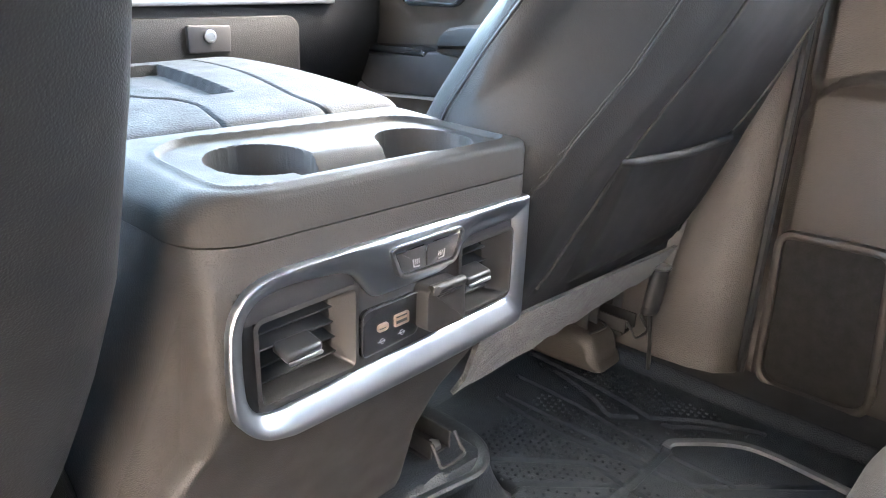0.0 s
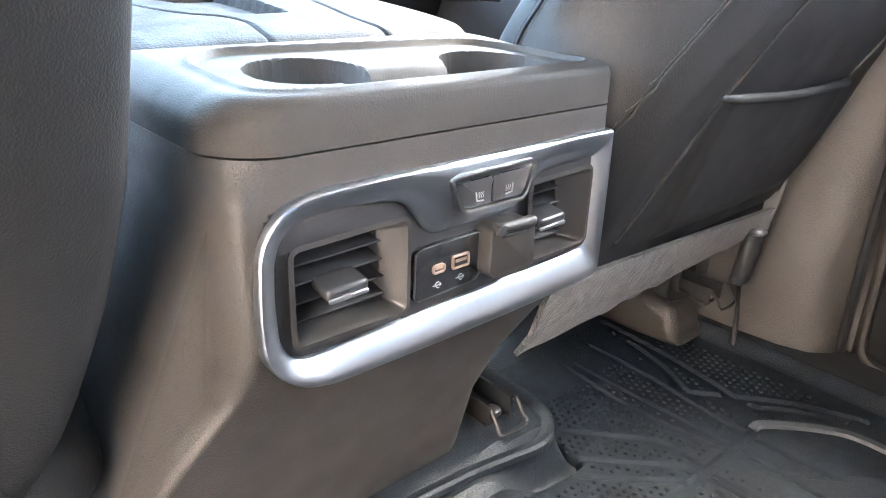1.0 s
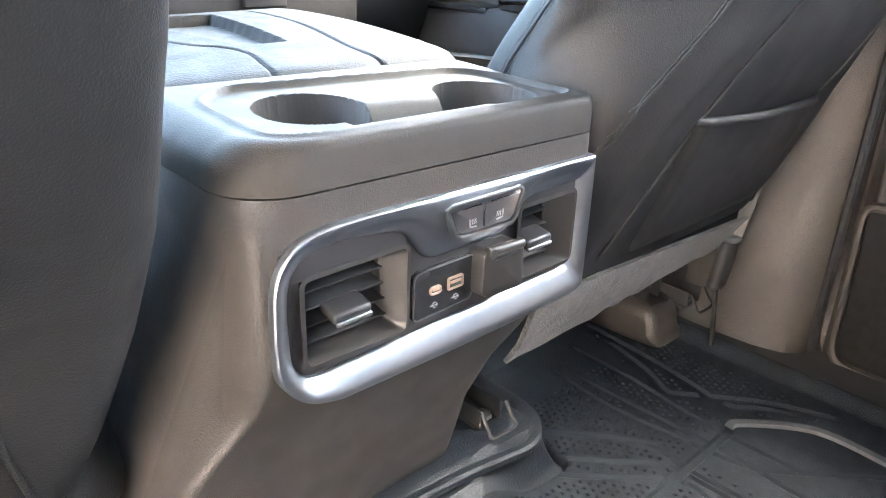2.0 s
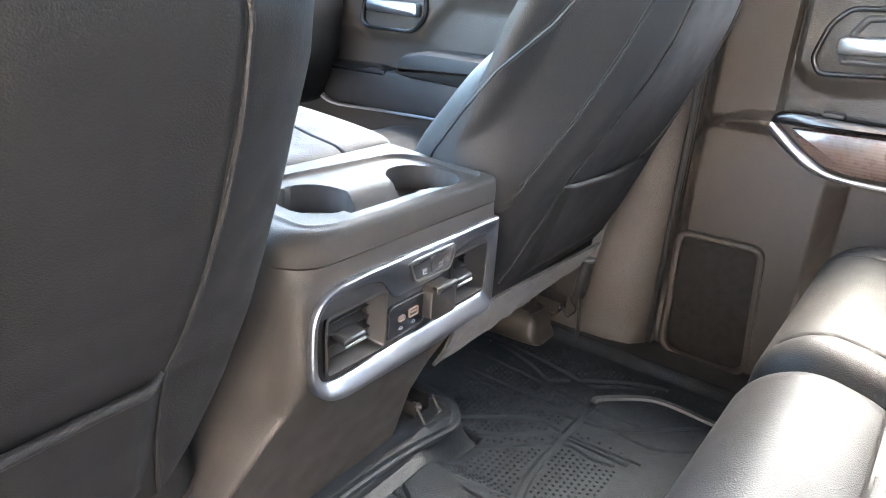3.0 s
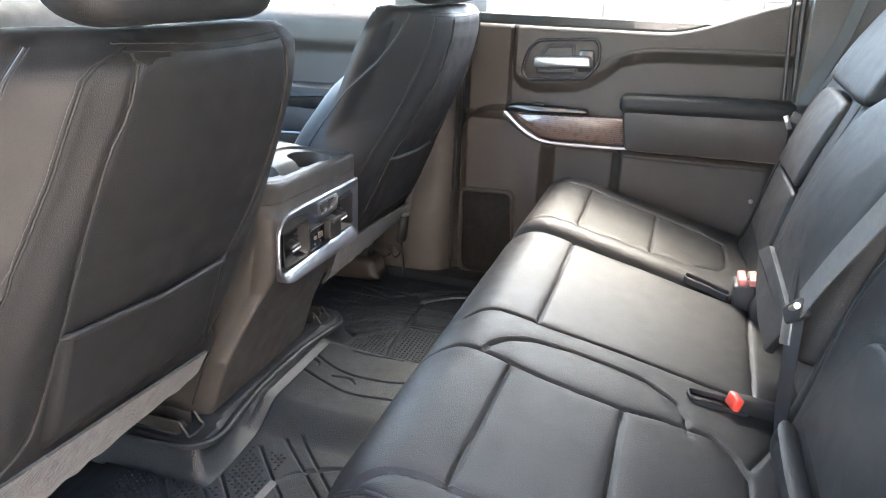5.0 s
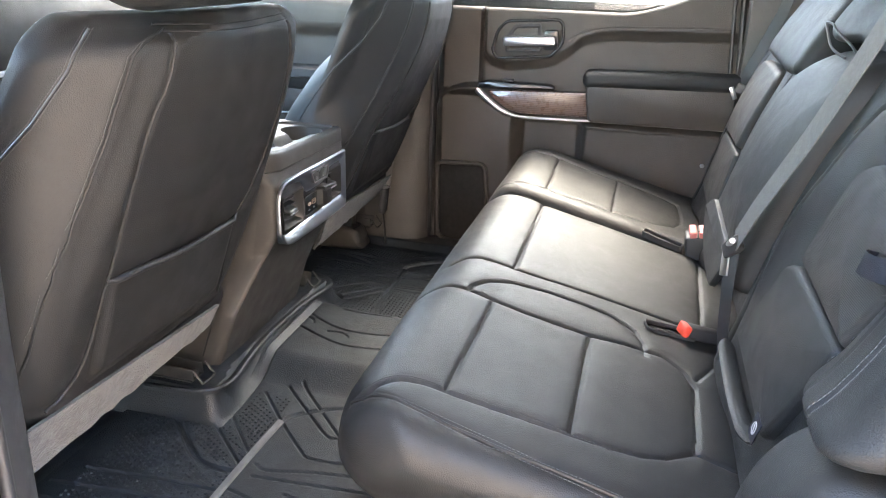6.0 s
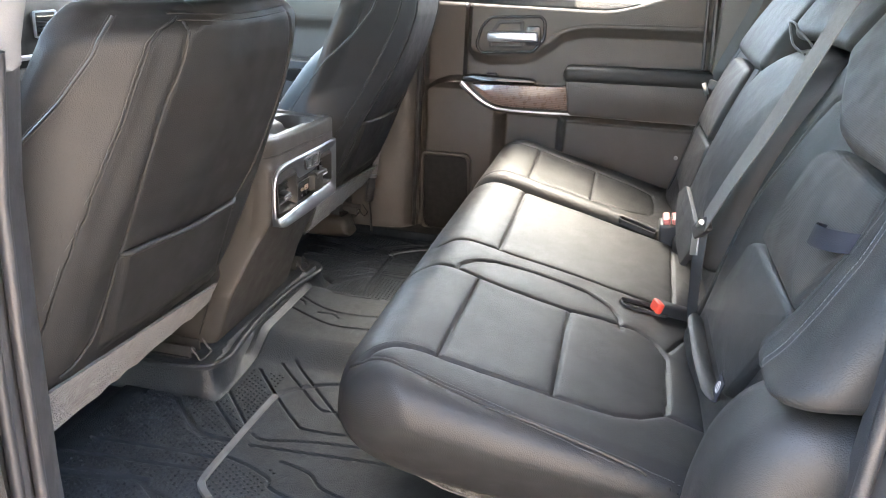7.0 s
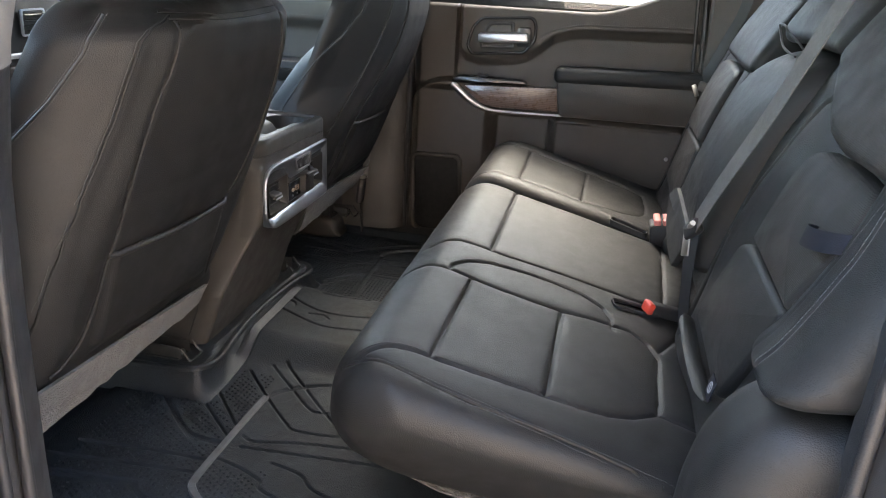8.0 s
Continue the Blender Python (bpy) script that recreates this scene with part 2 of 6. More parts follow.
STEEL = material("bright_steel", (0.42, 0.42, 0.42), 0.32, metal=1.0, var=0.08, rough_var=0.03)
DARK_STEEL = material("black_steel", (0.03, 0.03, 0.03), 0.38, metal=0.3, var=0.3, var_scale=40, dust=0.15)
RUBBER = material("black_rubber_mat", (0.0115, 0.0160, 0.0215), 0.50, grain="noise", grain_scale=420, bump=0.0018, var=0.35, var_scale=14, dust=0.02, spec=0.24)
RUBBER_SMOOTH = material("smooth_black_rubber", (0.009, 0.010, 0.011), 0.42, grain="noise", grain_scale=500, bump=0.0003, var=0.2)
RUBBER_WORN = material("worn_grey_rubber", (0.085, 0.09, 0.095), 0.45, grain="noise", grain_scale=420, bump=0.0006, var=0.3, var_scale=30)
VINYL = material("black_floor_vinyl", (0.0080, 0.0118, 0.0165), 0.44, grain="noise", grain_scale=320, bump=0.0016, var=0.25, var_scale=12, dust=0.05)
FELT = material("grey_felt", (0.062, 0.061, 0.058), 0.95, grain="noise", grain_scale=260, bump=0.005, var=0.45, var_scale=70, sheen=0.2, spec=0.1)
WOOD = material("brown_wood_trim", (0.12, 0.07, 0.05), 0.3, var=0.3, var_scale=20, coat=0.4)
THREAD = material("grey_thread", (0.075, 0.075, 0.075), 0.7, var=0.15)
THREAD_DARK = material("dark_thread", (0.03, 0.03, 0.032), 0.6, var=0.15)
WEB = material("grey_belt_webbing", (0.095, 0.092, 0.088), 0.6, grain="noise", grain_scale=900, bump=0.0005, var=0.12, var_scale=50)
GRILLE = material("black_speaker_mesh", (0.019, 0.0185, 0.018), 0.7, grain="noise", grain_scale=1400, bump=0.0008, var=0.25, var_scale=60, spec=0.2)
DASH = material("dark_grey_dash_plastic", (0.0085, 0.009, 0.0098), 0.6, grain="leather", grain_scale=560, bump=0.0005, var=0.12, spec=0.25)
RED = material("red_buckle_plastic", (0.62, 0.06, 0.035), 0.38, var=0.08)
PINK = material("faded_red_plastic", (0.62, 0.19, 0.17), 0.4, var=0.08)
HEADLINER = material("grey_headliner_cloth", (0.55, 0.53, 0.5), 0.9, grain="noise", grain_scale=500, bump=0.0008, var=0.08)
PILLAR_GREY = material("grey_pillar_trim", (0.16, 0.155, 0.15), 0.7, grain="noise", grain_scale=500, bump=0.0004, var=0.1)
PAINT = material("white_body_paint", (0.62, 0.62, 0.62), 0.25, coat=0.6, var=0.03)
SEAL = material("black_door_seal", (0.02, 0.02, 0.021), 0.42, grain="noise", grain_scale=300, bump=0.0005, var=0.2)
PORT = material("copper_port_lining", (0.42, 0.31, 0.24), 0.4, metal=0.6, var=0.1)
WHITE_INK_DIM = material("dim_print", (0.3, 0.3, 0.3), 0.6, var=0.05)
BLUE_TAG = material("dark_blue_tag", (0.013, 0.014, 0.02), 0.7, spec=0.2, var=0.2, grain="noise", grain_scale=700)
GROUND = material("tan_gravel_yard", (0.29, 0.25, 0.21), 0.85, var=0.15, var_scale=1.2, grain="noise", grain_scale=60, bump=0.004)
VENT = material("vent_plastic", (0.019, 0.018, 0.0172), 0.42, var=0.1, grain="noise", grain_scale=700, bump=0.0002)
# tan of the added unseen building, set for its warm bounce
TAN_WALL = material("tan_blocker_wall", (0.34, 0.30, 0.26), 0.85, var=0.1, var_scale=0.8, grain="noise", grain_scale=40, bump=0.004)
SIDING = material("white_siding", (0.8, 0.8, 0.8), 0.7, var=0.04, var_scale=1.0)
DARK_TRIM = material("brown_post_paint", (0.16, 0.1, 0.07), 0.6, var=0.2)

# fine horizontal ribs of the seat inserts
_n = LEATHER_RIB.node_tree
_w = _n.nodes.new("ShaderNodeTexWave")
_w.inputs["Scale"].default_value, _w.inputs["Distortion"].default_value, _w.inputs["Detail"].default_value = 150.0, 0.6, 1.0
_w.bands_direction = "Z"
_tc = _n.nodes.new("ShaderNodeTexCoord")
_n.links.new(_tc.outputs["Object"], _w.inputs["Vector"])
_b = _n.nodes.new("ShaderNodeBump")
_b.inputs["Strength"].default_value, _b.inputs["Distance"].default_value = 0.6, 0.00028
_n.links.new(_w.outputs["Fac"], _b.inputs["Height"])
_last = _n.nodes["Principled BSDF"].inputs["Normal"].links[0].from_socket
_n.links.new(_last, _b.inputs["Normal"])
_n.links.new(_b.outputs[0], _n.nodes["Principled BSDF"].inputs["Normal"])

# wood figure drawn out along the trim
_n = WOOD.node_tree
_w = _n.nodes.new("ShaderNodeTexWave")
_w.inputs["Scale"].default_value, _w.inputs["Distortion"].default_value, _w.inputs["Detail"].default_value = 55.0, 3.5, 4.0
_w.bands_direction = "Z"
_mp = _n.nodes.new("ShaderNodeMapping")
_mp.inputs["Scale"].default_value = (1, 0.12, 1)
_tc = _n.nodes.new("ShaderNodeTexCoord")
_n.links.new(_tc.outputs["Object"], _mp.inputs["Vector"])
_n.links.new(_mp.outputs[0], _w.inputs["Vector"])
_cr = _n.nodes.new("ShaderNodeValToRGB")
_cr.color_ramp.elements[0].color = (0.085, 0.052, 0.04, 1)
_cr.color_ramp.elements[1].color = (0.15, 0.097, 0.076, 1)
_n.links.new(_w.outputs["Fac"], _cr.inputs["Fac"])
_n.links.new(_cr.outputs[0], _n.nodes["Principled BSDF"].inputs["Base Color"])

GLASS = bpy.data.materials.new("window_glass")
GLASS.use_nodes = True
_g = GLASS.node_tree
_tr = _g.nodes.new("ShaderNodeBsdfTransparent")
_tr.inputs[0].default_value = (0.92, 0.95, 0.94, 1)
_gl = _g.nodes.new("ShaderNodeBsdfGlossy")
_gl.inputs["Roughness"].default_value = 0.02
_mx = _g.nodes.new("ShaderNodeMixShader")
_mx.inputs[0].default_value = 0.06
_g.links.new(_tr.outputs[0], _mx.inputs[1])
_g.links.new(_gl.outputs[0], _mx.inputs[2])
_g.links.new(_mx.outputs[0], _g.nodes["Material Output"].inputs[0])

WINDSCREEN = GLASS.copy()
WINDSCREEN.name = "windscreen_glass"
WINDSCREEN.node_tree.nodes["Transparent BSDF"].inputs[0].default_value = (0.70, 0.76, 0.75, 1)

SIDE_GLASS = GLASS.copy()
SIDE_GLASS.name = "side_window_glass"
SIDE_GLASS.node_tree.nodes["Transparent BSDF"].inputs[0].default_value = (0.66, 0.70, 0.71, 1)

TINTED = GLASS.copy()
TINTED.name = "tinted_glass"
TINTED.node_tree.nodes["Transparent BSDF"].inputs[0].default_value = (0.42, 0.45, 0.46, 1)


# ---- things and parts ----
def mesh_of(name, shape, mat, flat=False):
    v, f = shape
    me = bpy.data.meshes.new(name)
    me.from_pydata([tuple(p) for p in np.asarray(v, float)], [], [tuple(q) for q in f])
    me.materials.append(mat)
    bm = bmesh.new()
    bm.from_mesh(me)
    bmesh.ops.recalc_face_normals(bm, faces=bm.faces)
    bm.to_mesh(me)
    bm.free()
    if not flat:
        me.shade_smooth()
        me.set_sharp_from_angle(angle=radians(38))
    return me


def part(name, shape, mat, parent, label="", flat=False):
    ob = new(name, mesh_of(name, shape, mat, flat))
    ob.parent = parent
    if parent.data is None:
        ob.matrix_parent_inverse = Matrix.Translation(-parent.location)
    if label:
        tagged(ob, label)
    return ob


def thing(name, label, category, place=(0, 0, 0), group=""):
    ob = new(name)
    ob.empty_display_size = 0.05
    ob.location = place
    return tagged(ob, label, category, group)


def structure(name, shape, mat, label, category, flat=False):
    return tagged(new(name, mesh_of(name, shape, mat, flat)), label, category, kind="structure")

# ==== the cab: x to the passenger side, y forward, z up from the rubber mat ====
def box(x0, x1, y0, y1, z0, z1, r=0.0):
    return rbox(((x0 + x1) / 2, (y0 + y1) / 2, (z0 + z1) / 2), (x1 - x0, y1 - y0, z1 - z0), r)


GROUND_Z = -0.72


def build_surroundings():
    structure("ground", sheet(np.linspace(-900, 900, 31), np.linspace(-900, 900, 31), lambda x, y: 0 * x + GROUND_Z), GROUND, "tan sunlit gravel yard around the parked truck", "ground")
    shed = thing("building", "white panelled building across the yard", "building", (14, 2, GROUND_Z))
    part("wall", box(14, 22, -14, 22, GROUND_Z, 5.6), SIDING, shed)
    for z in (0.2, 0.62, 1.9, 3.2):
        part("girt", box(13.95, 13.99, -14, 22, z, z + 0.03), DARK_TRIM, shed)
    for y in np.arange(-13, 22, 2.9):
        part("panel_joint", box(13.97, 14.0, y, y + 0.05, GROUND_Z, 5.6), DARK_TRIM, shed)
    # unseen building, added to block rear-left sky and bounce warm light into the cab
    sky_blocker = thing("building", "added unseen tan building that blocks sky from the doorway", "building", (-7, 5, GROUND_Z))
    part("wall", box(-9, -3.2, -8, 0.4, GROUND_Z, 3.2), TAN_WALL, sky_blocker)
    part("roof", box(-9.3, -2.95, -8.3, 0.65, 3.2, 3.4, 0.05), DARK_TRIM, sky_blocker)
    for y in (3.4, 13.2):
        post = thing("post", "brown timber post standing in the yard", "post", (8.5, y, GROUND_Z), "yard posts")
        part("shaft", box(8.4, 8.6, y - 0.1, y + 0.1, GROUND_Z, 2.4, 0.01), DARK_TRIM, post)
        part("cap", box(8.36, 8.64, y - 0.14, y + 0.14, 2.4, 2.46, 0.01), DARK_TRIM, post)


# floor of the cab, with the raised step that carries the front seats
def step_height(x, y):
    edge = 0.628 - 0.02 * np.exp(-((np.abs(x) - 0.265) / 0.06) ** 2)
    return 0.058 * smooth(y, edge - 0.024, edge + 0.01) * band(x, -0.315, 0.318, 0.016)


def hump(x, y):
    return 0.040 * band(x, -0.12, 0.21, 0.045) * smooth(y, 0.02, 0.36) + 0.012 * band(x, -0.2, 0.26, 0.07) * smooth(y, 0.45, 0.62)


def build_floor():
    structure("floor", sheet(np.linspace(-0.9, 0.86, 265), np.linspace(-0.5, 2.0, 301), lambda x, y: np.maximum(step_height(x, y) + hump(x, y) * (1 - smooth(y, 0.6, 0.64)), 0) + 0.001 - 0.016 * (1 - np.clip(band(x, -0.325, 0.325, 0.008) * smooth(y, 0.575, 0.60), 0, 1)), 0.03),
              VINYL, "black vinyl cab floor with a raised step under the front seats", "floor")
    lip = curve([(0.322, 0.76), (0.320, 0.69), (0.312, 0.640), (0.292, 0.612), (0.262, 0.598), (0.22, 0.604), (0.16, 0.614), (0.06, 0.622), (-0.06, 0.622), (-0.16, 0.612), (-0.24, 0.600), (-0.285, 0.608), (-0.308, 0.640), (-0.316, 0.69), (-0.320, 0.76)], 6)
    structure("floor_lip", sweep(np.c_[lip, np.full(len(lip), 0.0585)], [(-0.009, -0.006), (-0.0085, 0.0015), (-0.005, 0.0048), (0.001, 0.0050), (0.006, 0.0020), (0.010, -0.003)]), VINYL, "rounded vinyl lip round the raised step", "trim")


MAT_LINES = [
    # driver side
    [(-0.325, 0.693), (-0.418, 0.593), (-0.457, 0.545), (-0.453, 0.472)],
    [(-0.302, 0.623), (-0.354, 0.568), (-0.440, 0.472)],
    [(-0.267, 0.603), (-0.337, 0.536), (-0.408, 0.470)],
    [(-0.197, 0.550), (-0.275, 0.476)],
    [(-0.159, 0.512), (-0.233, 0.433), (-0.295, 0.366), (-0.301, 0.337), (-0.286, 0.277), (-0.25, 0.15)],
    [(-0.142, 0.485), (-0.224, 0.405), (-0.292, 0.337), (-0.333, 0.289), (-0.335, 0.258), (-0.30, 0.13)],
    [(-0.281, 0.473), (-0.247, 0.453), (-0.206, 0.388), (-0.187, 0.313), (-0.17, 0.2)],
    [(-0.285, 0.466), (-0.354, 0.394), (-0.374, 0.362), (-0.370, 0.281), (-0.356, 0.250), (-0.33, 0.12)],
    [(-0.420, 0.453), (-0.430, 0.424), (-0.410, 0.338), (-0.398, 0.235), (-0.39, 0.1)],
    [(-0.522, 0.749), (-0.511, 0.593), (-0.508, 0.477)],
    [(-0.453, 0.443), (-0.436, 0.221), (-0.429, 0.089)],
    [(-0.572, 0.786), (-0.557, 0.606), (-0.546, 0.490)],
    [(-0.496, 0.477), (-0.509, 0.420), (-0.532, 0.365), (-0.559, 0.344), (-0.6, 0.2)],
    [(-0.481, 0.363), (-0.497, 0.299), (-0.532, 0.257), (-0.56, 0.15)],
    [(-0.615, 0.791), (-0.600, 0.597), (-0.604, 0.565), (-0.621, 0.544), (-0.66, 0.4)],
    # hump
    [(0.122, 0.60), (0.090, 0.55), (0.067, 0.479), (0.068, 0.38), (0.099, 0.286)],
    [(0.045, 0.60), (0.015, 0.52), (-0.006, 0.442), (0.0, 0.36), (0.006, 0.30)],
    [(0.072, 0.595), (0.085, 0.59), (0.082, 0.565), (0.066, 0.555)],
    [(0.043, 0.506), (0.05, 0.47), (0.034, 0.450)],
    # passenger side
    [(0.491, 0.744), (0.481, 0.634), (0.489, 0.530), (0.496, 0.473), (0.503, 0.429), (0.522, 0.392), (0.606, 0.304), (0.707, 0.198)],
    [(0.509, 0.739), (0.509, 0.618), (0.513, 0.477), (0.509, 0.413), (0.503, 0.357), (0.515, 0.312), (0.566, 0.250), (0.619, 0.197)],
    [(0.571, 0.760), (0.568, 0.645), (0.558, 0.571), (0.549, 0.482), (0.548, 0.413), (0.550, 0.369)],
    [(0.353, 0.653), (0.401, 0.600), (0.444, 0.544), (0.446, 0.504), (0.441, 0.471), (0.443, 0.408), (0.449, 0.334)],
    [(0.310, 0.618), (0.369, 0.556), (0.428, 0.493), (0.430, 0.470), (0.431, 0.420), (0.432, 0.351)],
    [(0.283, 0.597), (0.342, 0.537), (0.402, 0.478), (0.416, 0.448), (0.409, 0.408), (0.415, 0.368)],
    [(0.18, 0.53), (0.243, 0.435)],
    [(0.165, 0.513), (0.173, 0.385)],
]
# broad channels, with half their width
MAT_CHANNELS = [
    (0.0065, [(0.636, 0.754), (0.606, 0.646), (0.577, 0.587), (0.595, 0.559), (0.665, 0.468), (0.703, 0.386)]),
    (0.0065, [(0.650, 0.790), (0.640, 0.667), (0.626, 0.577), (0.614, 0.505), (0.649, 0.460), (0.682, 0.406)]),
    (0.006, [(0.559, 0.472), (0.459, 0.472), (0.315, 0.466), (0.237, 0.444), (0.20, 0.39), (0.186, 0.357), (0.2, 0.2)]),
    (0.006, [(-0.63, 0.754), (-0.618, 0.674), (-0.604, 0.590), (-0.620, 0.554), (-0.66, 0.50)]),
    (0.005, [(-0.317, 0.693), (-0.382, 0.632), (-0.436, 0.572), (-0.450, 0.533), (-0.454, 0.475)]),
    (0.004, [(-0.285, 0.469), (-0.256, 0.453), (-0.228, 0.418), (-0.196, 0.356), (-0.18, 0.25)]),
]


def build_mat():
    mat_thing = thing("floor_mat", "black rubber all-weather floor mat with moulded channels", "floor mat", (0, 0.2, 0))
    def base(x, y):
        rim = 0.02 * (1 - smooth(x, -0.8, -0.77)) + 0.02 * smooth(x, 0.73, 0.76) - 0.045 * band(x, -0.33, 0.33, 0.01) * smooth(y, 0.575, 0.60)
        return hump(x, y) + 0.0007 * np.sin(x * 9) * np.sin(y * 13) + rim

    fine = [curve(ln, 4) for ln in MAT_LINES]
    broad = [(w, curve(ln, 4)) for w, ln in MAT_CHANNELS]

    def height(x, y):
        """The moulded face: grooves with low lips beside them."""
        p = np.stack([x, y], 1)
        d = line_distance(p, fine)
        cut = 0.0042 * (1 - smooth(d, 0.0016, 0.0042)) - 0.0012 * np.exp(-((d - 0.0068) / 0.0018) ** 2)
        for w, ln in broad:
            e = line_distance(p, [ln])
            cut = np.maximum(cut, 0.0055 * (1 - smooth(e, w - 0.001, w + 0.0022)))
        return base(x, y) - cut

    part("sheet", sheet(np.linspace(-0.8, 0.76, 625), np.linspace(0.0, 0.80, 321), height, 0.008), RUBBER, mat_thing)
    for pts in ([(-0.285, 0.469), (-0.36, 0.472), (-0.445, 0.474), (-0.56, 0.474), (-0.590, 0.465), (-0.615, 0.436)], [(0.563, 0.476), (0.584, 0.469), (0.634, 0.414), (0.653, 0.366), (0.649, 0.277), (0.640, 0.181)]):
        q = curve(pts)
        part("ridge", sweep(np.c_[q, np.full(len(q), 0.002)], [(-0.0075, 0), (-0.0055, 0.0050), (0.0055, 0.0050), (0.0075, 0)]), RUBBER_WORN, mat_thing, "worn grey raised ridge")
    # non-slip pips
    pips = []
    cone = lathe([(0.0030, 0), (0.0026, 0.0018), (0.0014, 0.0027), (0.0001, 0.0029)], 6)
    zones = [((-0.60, -0.33), (0.487, 0.74)), ((-0.33, -0.20), (0.487, 0.565)), ((0.33, 0.58), (0.475, 0.70)), ((0.20, 0.46), (0.36, 0.455)), ((0.20, 0.33), (0.455, 0.56)), ((-0.70, -0.60), (0.36, 0.72)), ((-0.60, -0.51), (0.36, 0.47)), ((0.60, 0.70), (0.45, 0.7))]
    for (a, b), (c, d) in zones:
        g = [(x + (0.006 if k % 2 else 0), y) for k, y in enumerate(np.arange(c, d, 0.0105)) for x in np.arange(a, b, 0.012)]
        g = np.array(g)
        far = np.minimum(line_distance(g, fine), line_distance(g, [ln for w, ln in broad]) - 0.004)
        zz = base(g[:, 0], g[:, 1])
        for (x, y), e, z in zip(g, far, zz):
            if e > 0.010 and not (abs(x) < 0.335 and y > 0.57):
                pips.append(at(cone, pose(x, y, float(z))))
    tagged(part("pip_field", merge(*pips), RUBBER, mat_thing), kind="stuff")


# ==== front seats ====
SEAT_C = -0.465
REAR_LINE = np.array([(0.20, 0.665), (0.245, 0.625), (0.30, 0.592), (0.38, 0.561), (0.46, 0.533), (0.60, 0.487), (0.70, 0.455), (0.78, 0.430), (0.815, 0.425)])


def seat_rear(z):
    return np.interp(z, REAR_LINE[:, 0], REAR_LINE[:, 1])


def seat_half(z, side=-1):
    """Half the width of the backrest at a height; its console side is drawn in towards the foot."""
    left = np.interp(z, [0.2, 0.3, 0.45, 0.6, 0.72, 0.79, 0.83, 0.86], [0.30, 0.32, 0.315, 0.30, 0.278, 0.252, 0.222, 0.19])
    right = np.interp(z, [0.2, 0.26, 0.32, 0.40, 0.48, 0.60, 0.72, 0.77, 0.80, 0.83, 0.86], [0.215, 0.242, 0.264, 0.285, 0.298, 0.302, 0.300, 0.288, 0.272, 0.245, 0.20])
    return np.where(np.asarray(side) < 0, left, right)


def rear_bulge(z):
    """How far the middle of the back shell stands out behind its edges."""
    return np.interp(z, [0.45, 0.504, 0.559, 0.62, 0.69, 0.76, 0.80, 0.84], [0, 0.013, 0.022, 0.028, 0.031, 0.028, 0.02, 0])


